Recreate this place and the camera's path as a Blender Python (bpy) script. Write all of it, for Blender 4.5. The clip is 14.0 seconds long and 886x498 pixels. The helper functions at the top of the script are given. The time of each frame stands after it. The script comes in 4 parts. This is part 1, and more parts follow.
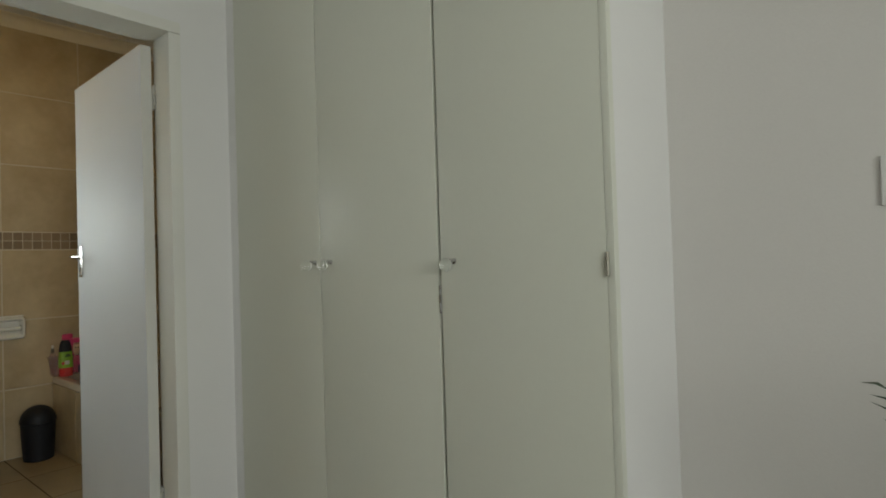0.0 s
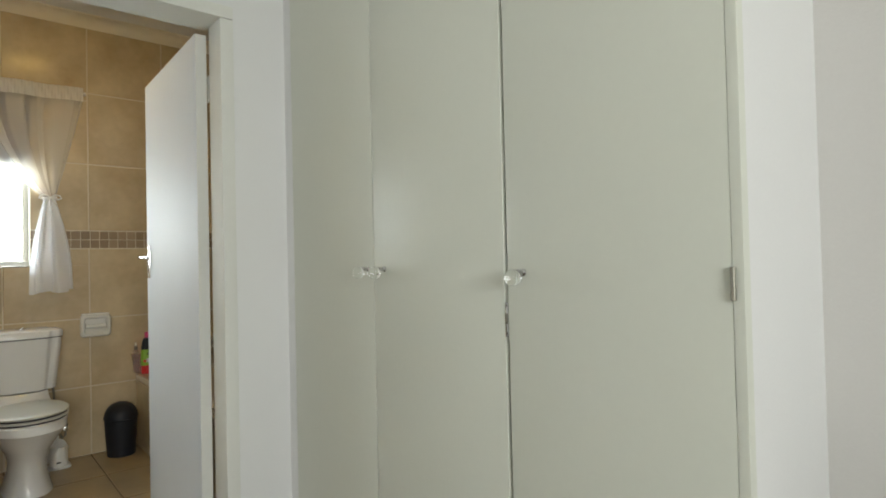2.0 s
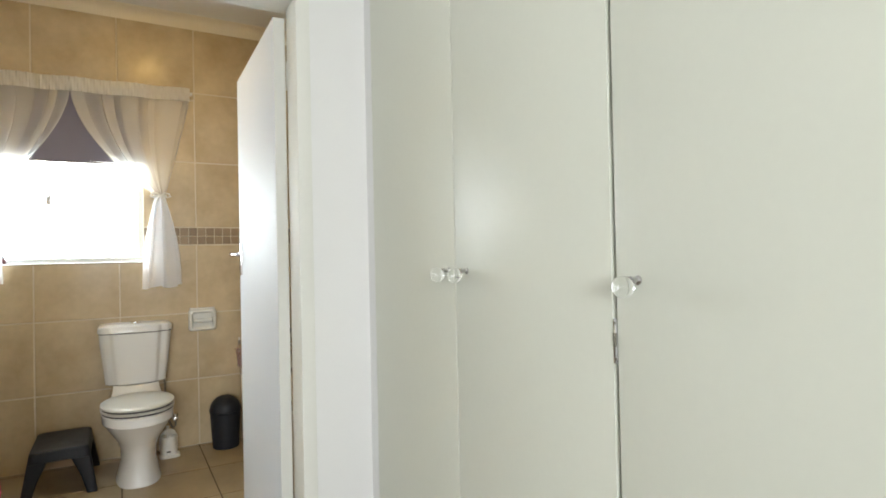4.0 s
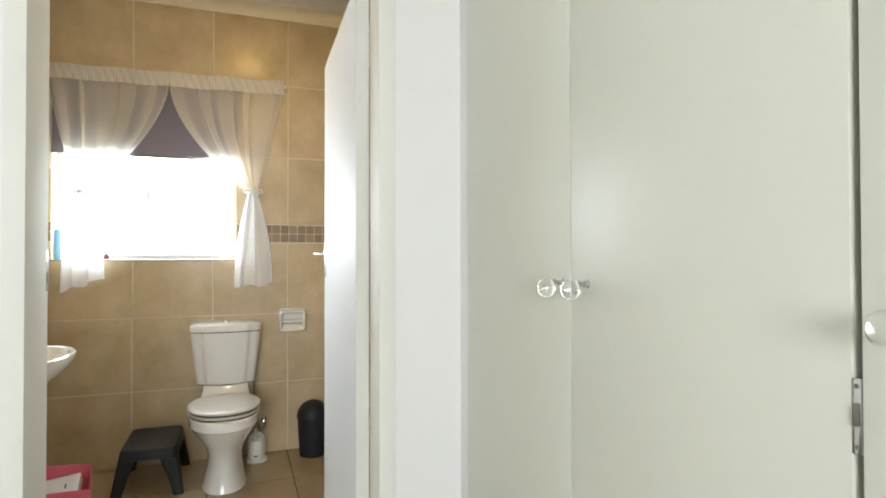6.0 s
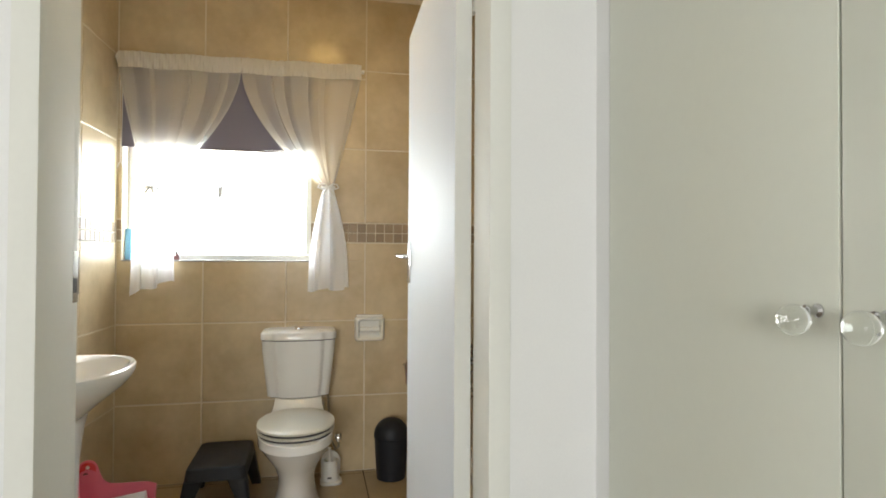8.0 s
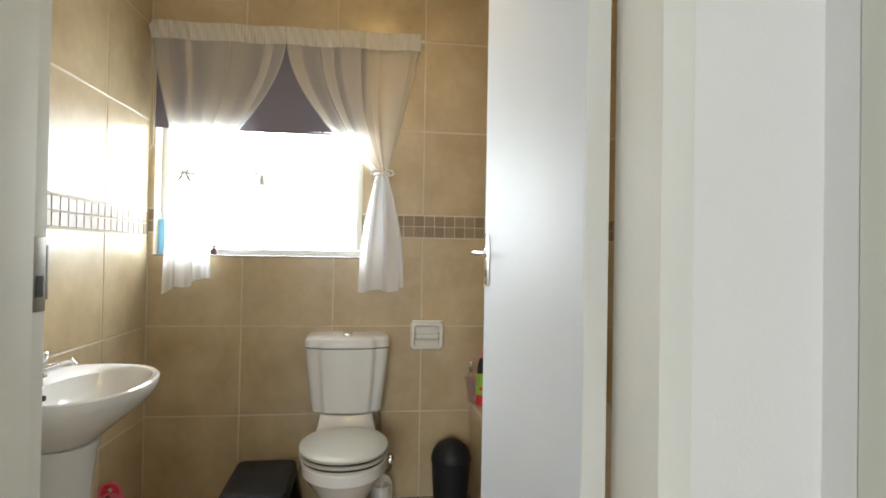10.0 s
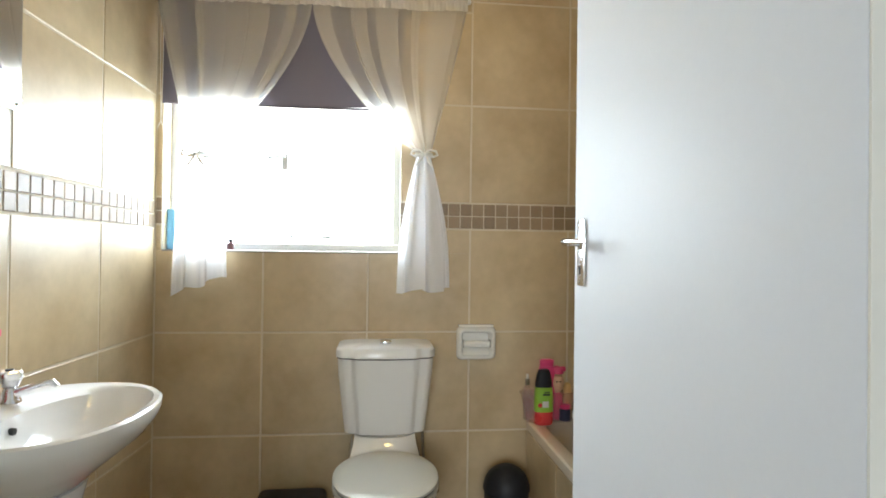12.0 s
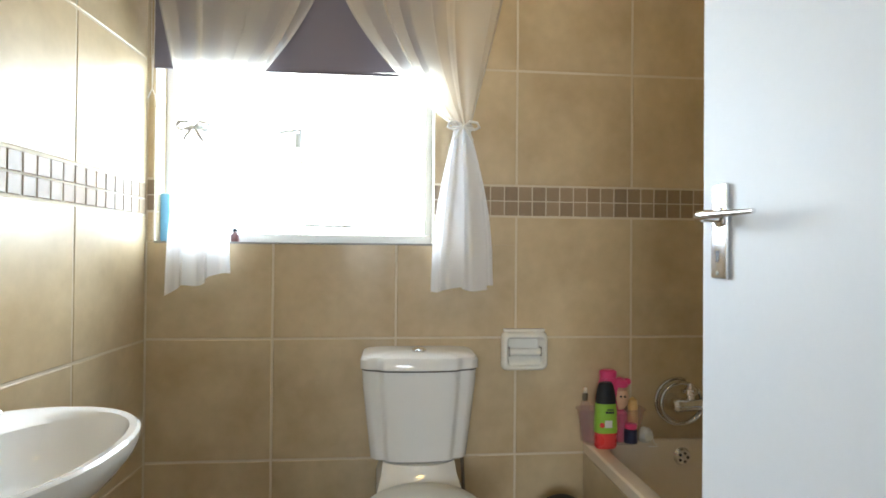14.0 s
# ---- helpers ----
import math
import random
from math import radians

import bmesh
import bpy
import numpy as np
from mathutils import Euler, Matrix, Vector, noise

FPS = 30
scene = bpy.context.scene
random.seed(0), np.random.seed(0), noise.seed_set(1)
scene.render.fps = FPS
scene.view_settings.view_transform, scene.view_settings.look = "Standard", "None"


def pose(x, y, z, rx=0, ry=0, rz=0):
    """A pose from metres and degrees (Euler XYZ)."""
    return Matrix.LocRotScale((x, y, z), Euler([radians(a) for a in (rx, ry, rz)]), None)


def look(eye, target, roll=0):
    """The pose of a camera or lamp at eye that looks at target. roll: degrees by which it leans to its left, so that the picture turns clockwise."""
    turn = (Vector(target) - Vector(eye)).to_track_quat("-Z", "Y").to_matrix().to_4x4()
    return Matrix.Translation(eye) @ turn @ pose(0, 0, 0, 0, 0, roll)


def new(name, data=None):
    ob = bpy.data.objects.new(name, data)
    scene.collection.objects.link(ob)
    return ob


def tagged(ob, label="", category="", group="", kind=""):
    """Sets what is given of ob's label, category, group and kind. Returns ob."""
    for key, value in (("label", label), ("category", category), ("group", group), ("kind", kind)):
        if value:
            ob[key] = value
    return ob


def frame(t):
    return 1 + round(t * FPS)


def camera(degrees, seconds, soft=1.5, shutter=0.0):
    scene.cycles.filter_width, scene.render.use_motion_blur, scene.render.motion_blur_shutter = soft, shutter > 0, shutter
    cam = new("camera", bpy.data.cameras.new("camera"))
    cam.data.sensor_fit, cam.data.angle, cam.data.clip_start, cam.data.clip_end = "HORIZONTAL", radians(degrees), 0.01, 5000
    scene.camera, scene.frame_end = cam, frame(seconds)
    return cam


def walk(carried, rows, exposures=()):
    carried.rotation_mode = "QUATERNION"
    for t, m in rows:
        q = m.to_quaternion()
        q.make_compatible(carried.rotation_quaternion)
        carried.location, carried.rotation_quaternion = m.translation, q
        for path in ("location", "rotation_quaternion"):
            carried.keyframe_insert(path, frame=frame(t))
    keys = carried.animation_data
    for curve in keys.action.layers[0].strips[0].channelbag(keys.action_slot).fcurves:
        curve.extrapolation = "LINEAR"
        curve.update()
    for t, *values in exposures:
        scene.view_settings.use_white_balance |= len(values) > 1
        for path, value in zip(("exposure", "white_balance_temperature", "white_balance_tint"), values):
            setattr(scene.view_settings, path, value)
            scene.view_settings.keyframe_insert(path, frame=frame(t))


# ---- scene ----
cam = camera(75.8, 14.0, soft=1.8)
PATH = [
    (0, (0.449, -0.024, 1.142), (-0.841, 1.503, 1.179), -1.8),
    (0.5, (0.428, 0.039, 1.145), (-0.91, 1.526, 1.176), -1.8),
    (1, (0.383, 0.109, 1.147), (-1.013, 1.541, 1.18), -1.6),
    (1.5, (0.335, 0.188, 1.16), (-1.121, 1.558, 1.194), -1.4),
    (2, (0.293, 0.244, 1.172), (-1.222, 1.549, 1.206), -1.3),
    (2.5, (0.245, 0.306, 1.181), (-1.33, 1.538, 1.216), -1.1),
    (3, (0.203, 0.367, 1.177), (-1.432, 1.518, 1.214), -0.9),
    (3.2, (0.185, 0.391, 1.177), (-1.475, 1.506, 1.214), -0.9),
    (5.3, (-0.063, 0.554, 1.206), (-1.901, 1.343, 1.227), -0.6),
    (5.5, (-0.102, 0.579, 1.2), (-1.956, 1.328, 1.23), -0.2),
    (6, (-0.196, 0.604, 1.196), (-2.078, 1.28, 1.224), -0.1),
    (6.5, (-0.286, 0.626, 1.195), (-2.191, 1.233, 1.224), 0.0),
    (7, (-0.391, 0.632, 1.201), (-2.316, 1.176, 1.231), 0.1),
    (7.5, (-0.512, 0.63, 1.208), (-2.453, 1.114, 1.238), 0.2),
    (8, (-0.616, 0.622, 1.207), (-2.567, 1.057, 1.236), 0.3),
    (8.2, (-0.649, 0.619, 1.204), (-2.604, 1.039, 1.233), 0.3),
    (10.3, (-1.123, 0.564, 1.195), (-3.103, 0.841, 1.218), 0.9),
    (10.5, (-1.17, 0.549, 1.189), (-3.151, 0.819, 1.211), 0.8),
    (11, (-1.274, 0.525, 1.187), (-3.258, 0.776, 1.206), 0.8),
    (11.5, (-1.366, 0.509, 1.184), (-3.352, 0.746, 1.203), 0.7),
    (12, (-1.459, 0.501, 1.18), (-3.446, 0.728, 1.197), 0.7),
    (12.5, (-1.561, 0.485, 1.172), (-3.548, 0.706, 1.191), 0.7),
    (13, (-1.665, 0.467, 1.165), (-3.654, 0.678, 1.182), 0.7),
    (13.5, (-1.759, 0.451, 1.157), (-3.748, 0.651, 1.176), 0.6),
    (14, (-1.84, 0.43, 1.146), (-3.83, 0.622, 1.165), 0.5),
]
EXPOSURES = [
    (0.0, -1.02, 6820, 4), (1.0, -0.7, 6800, 5), (2.0, -0.3, 6660, 6), (3.2, 0.15, 6500, 8), (5.5, 0.44, 6500, 9), (6.5, 0.4, 6520, 9),
    (8.0, 0.17, 6700, 9), (10.5, 0.07, 6450, 9), (12.0, 0.2, 6220, 8), (12.7, 0.27, 6150, 8), (13.5, 0.2, 6100, 8), (14.0, 0.18, 6080, 8)]
walk(cam, [(t, look(eye, target, roll)) for t, eye, target, roll in PATH], EXPOSURES)
BATH_WATTS, BED_WATTS, BULB = 14.0, 99.0, 28.0

# ---- world, sun, large lights ----
world = bpy.data.worlds.new("sky")
scene.world = world
world.use_nodes = True
sky = world.node_tree.nodes.new("ShaderNodeTexSky")
sky.sky_type = "NISHITA"
sky.sun_disc = False
sky.sun_elevation = radians(52)
sky.sun_rotation = radians(20)
world.node_tree.links.new(sky.outputs[0], world.node_tree.nodes["Background"].inputs[0])
world.node_tree.nodes["Background"].inputs[1].default_value = 0.1

sun_data = bpy.data.lights.new("sun", "SUN")
sun_data.energy, sun_data.angle, sun_data.color = 3.0, radians(0.5), (1.0, 0.95, 0.88)
sun = new("sun", sun_data)
sun.matrix_world = look((2, 8, 12), (0, 0, 0))


def window_light(name, eye, target, w, h, watts, colour):
    d = bpy.data.lights.new(name, "AREA")
    d.shape, d.size, d.size_y, d.energy, d.color = "RECTANGLE", w, h, watts, colour
    ob = new(name, d)
    ob.matrix_world = look(eye, target)
    return ob


window_light("bathroom_window_light", (-3.955, 0.112, 1.492), (-2.0, 0.112, 1.492), 0.94, 0.595, BATH_WATTS, (0.66, 0.835, 1.0))
window_light("bedroom_window_light", (3.04, -0.6, 1.55), (0.0, -0.3, 1.3), 1.9, 1.2, BED_WATTS, (0.96, 0.99, 1.0))


# ---- materials ----
def material(name, colour, rough=0.5, vary=0.08, scale=6.0, fine=60.0, bump=0.05, metal=0.0, coat=0.0,
             per_piece=0.0, second=None, mottle=0.0, rough_vary=0.08):
    """Principled surface with colour variation at two scales, uneven gloss and fine relief, by world position."""
    m = bpy.data.materials.new(name)
    m.use_nodes = True
    nt = m.node_tree
    n, l = nt.nodes, nt.links
    p = n["Principled BSDF"]
    geo = n.new("ShaderNodeNewGeometry")
    big, small = n.new("ShaderNodeTexNoise"), n.new("ShaderNodeTexNoise")
    big.inputs["Scale"].default_value, big.inputs["Detail"].default_value = scale, 5
    small.inputs["Scale"].default_value, small.inputs["Detail"].default_value = fine, 3
    l.new(geo.outputs["Position"], big.inputs["Vector"])
    l.new(geo.outputs["Position"], small.inputs["Vector"])

    def maths(op, a, b):
        q = n.new("ShaderNodeMath")
        q.operation = op
        for i, v in enumerate((a, b)):
            if isinstance(v, (int, float)):
                q.inputs[i].default_value = v
            else:
                l.new(v, q.inputs[i])
        return q.outputs[0]

    mix = n.new("ShaderNodeMix")
    mix.data_type = "RGBA"
    mix.inputs["A"].default_value = (*colour, 1)
    mix.inputs["B"].default_value = (*(second or [c * 0.8 for c in colour]), 1)
    ramp = n.new("ShaderNodeMapRange")
    ramp.inputs["From Min"].default_value, ramp.inputs["From Max"].default_value = 0.28, 0.78
    l.new(big.outputs["Fac"], ramp.inputs["Value"])
    l.new(maths("MULTIPLY", ramp.outputs[0], mottle if second else min(1, vary * 4)), mix.inputs["Factor"])
    hsv = n.new("ShaderNodeHueSaturation")
    l.new(mix.outputs["Result"], hsv.inputs["Color"])
    value = maths("ADD", 1.0 - vary * 0.5, maths("MULTIPLY", small.outputs["Fac"], vary))
    if per_piece:
        info = n.new("ShaderNodeObjectInfo")
        value = maths("ADD", value, maths("MULTIPLY", maths("SUBTRACT", info.outputs["Random"], 0.5), per_piece))
    l.new(value, hsv.inputs["Value"])
    l.new(hsv.outputs[0], p.inputs["Base Color"])
    l.new(maths("ADD", rough - rough_vary * 0.5, maths("MULTIPLY", big.outputs["Fac"], rough_vary)), p.inputs["Roughness"])
    p.inputs["Metallic"].default_value = metal
    p.inputs["Coat Weight"].default_value = coat
    if bump:
        b = n.new("ShaderNodeBump")
        b.inputs["Strength"].default_value, b.inputs["Distance"].default_value = bump, 0.004
        l.new(maths("ADD", small.outputs["Fac"], big.outputs["Fac"]), b.inputs["Height"])
        l.new(b.outputs[0], p.inputs["Normal"])
    return m


def sheer(name, colour, clear, back):
    """Thin woven cloth: part open weave, part scattering on both sides."""
    m = bpy.data.materials.new(name)
    m.use_nodes = True
    nt = m.node_tree
    n, l = nt.nodes, nt.links
    n.remove(n["Principled BSDF"])
    geo, wv = n.new("ShaderNodeNewGeometry"), n.new("ShaderNodeTexNoise")
    wv.inputs["Scale"].default_value = 1100
    l.new(geo.outputs["Position"], wv.inputs["Vector"])
    d, t, c = n.new("ShaderNodeBsdfDiffuse"), n.new("ShaderNodeBsdfTranslucent"), n.new("ShaderNodeBsdfTransparent")
    d.inputs["Color"].default_value = t.inputs["Color"].default_value = (*colour, 1)
    a, b = n.new("ShaderNodeMixShader"), n.new("ShaderNodeMixShader")
    a.inputs[0].default_value = back
    l.new(d.outputs[0], a.inputs[1])
    l.new(t.outputs[0], a.inputs[2])
    r = n.new("ShaderNodeMapRange")
    r.inputs["To Min"].default_value, r.inputs["To Max"].default_value = clear - min(clear, 0.15), clear + min(clear, 0.15)
    l.new(wv.outputs["Fac"], r.inputs["Value"])
    l.new(r.outputs[0], b.inputs[0])
    l.new(a.outputs[0], b.inputs[1])
    l.new(c.outputs[0], b.inputs[2])
    l.new(b.outputs[0], n["Material Output"].inputs["Surface"])
    return m


def glass(name, colour=(1, 1, 1), rough=0.0, ior=1.45):
    m = bpy.data.materials.new(name)
    m.use_nodes = True
    p = m.node_tree.nodes["Principled BSDF"]
    p.inputs["Base Color"].default_value = (*colour, 1)
    p.inputs["Transmission Weight"].default_value, p.inputs["Roughness"].default_value, p.inputs["IOR"].default_value = 1.0, rough, ior
    return m


def glow(name, colour, strength):
    m = bpy.data.materials.new(name)
    m.use_nodes = True
    p = m.node_tree.nodes["Principled BSDF"]
    p.inputs["Base Color"].default_value = (0, 0, 0, 1)
    p.inputs["Emission Color"].default_value, p.inputs["Emission Strength"].default_value = (*colour, 1), strength
    return m


WALL_WHITE = material("white_wall_paint", (0.78, 0.78, 0.77), 0.6, 0.05, 1.5, 180, 0.12)
WALL_GREY = material("warm_grey_wall_paint", (0.68, 0.662, 0.635), 0.65, 0.05, 1.2, 160, 0.12)
CORNICE = material("cream_cornice_paint", (0.80, 0.735, 0.60), 0.7, 0.05, 2, 90, 0.05)
CEILING = material("ceiling_paint", (0.80, 0.79, 0.76), 0.8, 0.04, 1.5, 120, 0.06)
# Blue in this white stands in for sky light on the door's face.
DOOR_SKY_PAINT = material("sky_tinted_door_enamel", (0.70, 0.735, 0.785), 0.55, 0.03, 2.0, 90, 0.04)
DOOR_SKY_PAINT.node_tree.nodes["Principled BSDF"].inputs["Specular IOR Level"].default_value = 0.33
FRAME_PAINT = material("cream_frame_enamel", (0.74, 0.74, 0.69), 0.62, 0.04, 3.0, 70, 0.06)
FRAME_PAINT.node_tree.nodes["Principled BSDF"].inputs["Specular IOR Level"].default_value = 0.3
CUPBOARD = material("pale_sage_white_enamel", (0.70, 0.713, 0.63), 0.36, 0.03, 1.3, 60, 0.03, rough_vary=0.06)
CUPBOARD.node_tree.nodes["Principled BSDF"].inputs["Specular IOR Level"].default_value = 0.3
CARCASS = material("cupboard_inside_board", (0.46, 0.45, 0.39), 0.7, 0.1)
TILE = material("beige_stone_look_tile", (0.600, 0.482, 0.302), 0.40, 0.20, 5.5, 26, 0.0, per_piece=0.09,
                second=(0.430, 0.320, 0.178), mottle=1.0, rough_vary=0.03)
FLOOR_TILE = material("tan_floor_tile", (0.40, 0.305, 0.175), 0.34, 0.16, 5, 45, 0.0, per_piece=0.08,
                      second=(0.28, 0.21, 0.125), mottle=0.8, rough_vary=0.03)
GROUT = material("cream_grout", (0.68, 0.605, 0.47), 0.85, 0.12, 8, 200, 0.2)
FLOOR_GROUT = material("dark_floor_grout", (0.12, 0.095, 0.065), 0.9, 0.2, 9, 200, 0.2)
MOSAIC = material("brown_mosaic_tile", (0.33, 0.245, 0.160), 0.35, 0.15, 12, 80, 0.0, per_piece=0.35, rough_vary=0.03)
for glazed, haze, glaze in ((TILE, 0.65, 0.22), (MOSAIC, 0.35, 0.0)):
    surface = glazed.node_tree.nodes["Principled BSDF"]
    surface.inputs["Specular IOR Level"].default_value = haze
    surface.inputs["Coat Weight"].default_value, surface.inputs["Coat Roughness"].default_value = glaze, 0.14
CERAMIC = material("white_glazed_ceramic", (0.80, 0.80, 0.79), 0.07, 0.02, 4, 40, 0.0, coat=0.3, rough_vary=0.03)
SEAT = material("white_toilet_seat_plastic", (0.53, 0.52, 0.46), 0.3, 0.03, 5, 50, 0.0)
HOLDER = material("cream_white_ceramic", (0.80, 0.79, 0.74), 0.12, 0.03, 5, 50, 0.0)
TUB = material("cream_bath_enamel", (0.70, 0.61, 0.49), 0.14, 0.04, 4, 40, 0.0, rough_vary=0.04)
CHROME = material("chrome", (0.82, 0.82, 0.83), 0.17, 0.04, 20, 150, 0.0, metal=1.0, rough_vary=0.1)
# Dull chrome of knobs and lock; on the hose it imitates shade.
DULL_SHADE_CHROME = material("dull_and_shaded_chrome", (0.60, 0.60, 0.60), 0.12, 0.04, 20, 150, 0.0, metal=1.0, rough_vary=0.1)
STEEL = material("worn_steel", (0.33, 0.31, 0.26), 0.42, 0.25, 30, 200, 0.05, metal=1.0)
BLACK_PLASTIC = material("charcoal_plastic", (0.016, 0.017, 0.022), 0.5, 0.15, 20, 200, 0.08)
BLACK_PLASTIC.node_tree.nodes["Principled BSDF"].inputs["Specular IOR Level"].default_value = 0.32
PINK = material("pink_plastic", (0.78, 0.16, 0.24), 0.3, 0.06, 10, 80, 0.02)
WHITE_PLASTIC = material("white_plastic", (0.76, 0.76, 0.74), 0.3, 0.04, 10, 80, 0.0)
GREEN = material("lime_green_label", (0.30, 0.56, 0.06), 0.35, 0.08, 30, 120, 0.0)
RED = material("red_plastic", (0.72, 0.055, 0.06), 0.28, 0.06, 20, 90, 0.0)
# Black for print; also stands in for shade in gaps and holes.
DARK_PRINT_SHADE = material("black_print_and_shade", (0.03, 0.03, 0.03), 0.4, 0.1)
SKIN_TOY = material("cream_rubber", (0.75, 0.50, 0.33), 0.45, 0.08)
YELLOW_TOY = material("yellow_cream_rubber", (0.72, 0.50, 0.20), 0.45, 0.08)
NAVY = material("navy_plastic", (0.03, 0.035, 0.09), 0.35, 0.08)
MAGENTA = material("hot_pink_plastic", (0.75, 0.07, 0.22), 0.3, 0.06)
BLUE = material("blue_carton", (0.20, 0.46, 0.66), 0.45, 0.1, 14, 90, 0.0)
BROWN_GLASS = material("dark_red_bottle", (0.11, 0.035, 0.03), 0.3, 0.1)
FROND = material("palm_leaf_green", (0.032, 0.062, 0.026), 0.42, 0.25, 25, 150, 0.1)
POT = material("grey_clay_pot", (0.30, 0.29, 0.27), 0.7, 0.15, 9, 120, 0.15)
SOIL = material("potting_soil", (0.04, 0.03, 0.022), 0.95, 0.4, 40, 150, 0.5)
CARPET = material("bedroom_floor", (0.21, 0.165, 0.12), 0.5, 0.15, 3, 60, 0.05)
OUTSIDE_GROUND = material("dry_lawn", (0.10, 0.11, 0.055), 0.95, 0.4, 2, 30, 0.3)
WIN_FRAME = material("white_steel_window_frame", (0.74, 0.74, 0.72), 0.4, 0.06, 10, 90, 0.03)
SILL = material("grey_ledge_trim", (0.27, 0.26, 0.24), 0.45, 0.12, 12, 90, 0.05)
RIBBON = material("white_tie_ribbon", (0.78, 0.77, 0.74), 0.8, 0.1, 40, 300, 0.2)
# Dark cloth colour, stands in for the darkness behind the open door.
GAP_CLOTH = material("gap_darkening_cloth", (0.045, 0.04, 0.042), 0.95, 0.3, 20, 250, 0.6)
BLIND = sheer("charcoal_blockout_blind", (0.185, 0.170, 0.205), 0.0, 0.014)
CURTAIN = sheer("white_voile", (0.93, 0.885, 0.80), 0.55, 0.5)
CURTAIN_GATHERED = sheer("white_voile_gathered", (0.92, 0.92, 0.94), 0.08, 0.34)
HEADER = sheer("white_gathered_voile", (0.86, 0.83, 0.77), 0.16, 0.4)
TUMBLER = glass("clear_tumbler_plastic", (0.98, 0.98, 0.98), 0.05, 1.15)
CRYSTAL = glass("cut_glass", (0.98, 1.0, 0.99), 0.02, 1.5)
PANE = glass("window_pane", (0.97, 0.99, 0.98), 0.0, 1.02)
FROSTED = sheer("frosted_tube_plastic", (0.88, 0.87, 0.84), 0.35, 0.5)
ORANGE = material("orange_plastic", (0.80, 0.24, 0.03), 0.35, 0.06)
PINK_CLEAR = sheer("clear_pink_plastic", (0.90, 0.66, 0.67), 0.80, 0.5)
MIRROR = material("mirror_silver", (0.90, 0.91, 0.90), 0.015, 0.0, bump=0.0, metal=1.0, rough_vary=0.0)
LAMP_GLASS = glow("lit_frosted_glass", (1.0, 0.645, 0.20), BULB)
DAYLIGHT = glow("bright_haze", (1.0, 0.98, 0.94), 9.0)


# ---- mesh helpers ----
def box(bm, x0, x1, y0, y1, z0, z1, bevel=0.0):
    vs = [bm.verts.new((x, y, z)) for x in (x0, x1) for y in (y0, y1) for z in (z0, z1)]
    fs = [bm.faces.new([vs[i] for i in q]) for q in
          ((0, 1, 3, 2), (4, 6, 7, 5), (0, 4, 5, 1), (2, 3, 7, 6), (0, 2, 6, 4), (1, 5, 7, 3))]
    if bevel:
        es = list({e for f in fs for e in f.edges})
        bmesh.ops.bevel(bm, geom=es, offset=bevel, segments=2, affect="EDGES", profile=0.6)
    return bm


def loft(bm, rings, cap_start=True, cap_end=True, closed=False):
    """Skin between rings of points."""
    rows = [[bm.verts.new(p) for p in r] for r in rings]
    n = len(rows[0])
    pairs = list(zip(rows, rows[1:])) + ([(rows[-1], rows[0])] if closed else [])
    for a, b in pairs:
        for i in range(n):
            bm.faces.new((a[i], a[(i + 1) % n], b[(i + 1) % n], b[i]))
    if cap_start and not closed:
        bm.faces.new(rows[0][::-1])
    if cap_end and not closed:
        bm.faces.new(rows[-1])
    bmesh.ops.recalc_face_normals(bm, faces=bm.faces[:])
    return bm


def oval(cx, cy, z, a, b, n=40, power=2.0):
    out = []
    for i in range(n):
        t = 2 * math.pi * i / n
        c, s = math.cos(t), math.sin(t)
        out.append((cx + a * math.copysign(abs(c) ** (2 / power), c), cy + b * math.copysign(abs(s) ** (2 / power), s), z))
    return out


def rounded(x0, x1, y0, y1, z, r=0.03, n=6):
    out = []
    for cx, cy, a0 in ((x1 - r, y1 - r, 0), (x0 + r, y1 - r, 90), (x0 + r, y0 + r, 180), (x1 - r, y0 + r, 270)):
        out += [(cx + r * math.cos(radians(a0 + 90 * k / n)), cy + r * math.sin(radians(a0 + 90 * k / n)), z) for k in range(n + 1)]
    return out


def tube(bm, points, radius, n=10, cap=True):
    """A round rod along points; radius is a number or one for each point."""
    pts = [Vector(p) for p in points]
    rad = radius if isinstance(radius, (list, tuple)) else [radius] * len(pts)
    rings, up = [], None
    for i, p in enumerate(pts):
        d = (pts[min(i + 1, len(pts) - 1)] - pts[max(i - 1, 0)]).normalized()
        if up is None:
            up = Vector((0, 0, 1)) if abs(d.z) < 0.9 else Vector((1, 0, 0))
        side = d.cross(up).normalized()
        up = side.cross(d).normalized()
        rings.append([p + rad[i] * (math.cos(2 * math.pi * k / n) * side + math.sin(2 * math.pi * k / n) * up) for k in range(n)])
    return loft(bm, rings, cap, cap)


def lathe(bm, cx, cy, profile, n=32, axis="z"):
    """Turned shape: profile of (radius, height)."""
    rings = []
    for r, h in profile:
        ring = []
        for i in range(n):
            t = 2 * math.pi * i / n
            u, v = r * math.cos(t), r * math.sin(t)
            ring.append((cx + u, cy + v, h) if axis == "z" else (cx + u, h, cy + v) if axis == "y" else (h, cx + u, cy + v))
        rings.append(ring)
    return loft(bm, rings)


def mesh_object(name, bm, mat, smooth=True):
    me = bpy.data.meshes.new(name)
    bm.to_mesh(me)
    bm.free()
    me.materials.append(mat)
    if smooth:
        me.polygons.foreach_set("use_smooth", [True] * len(me.polygons))
        me.set_sharp_from_angle(angle=radians(38))
    return new(name, me)


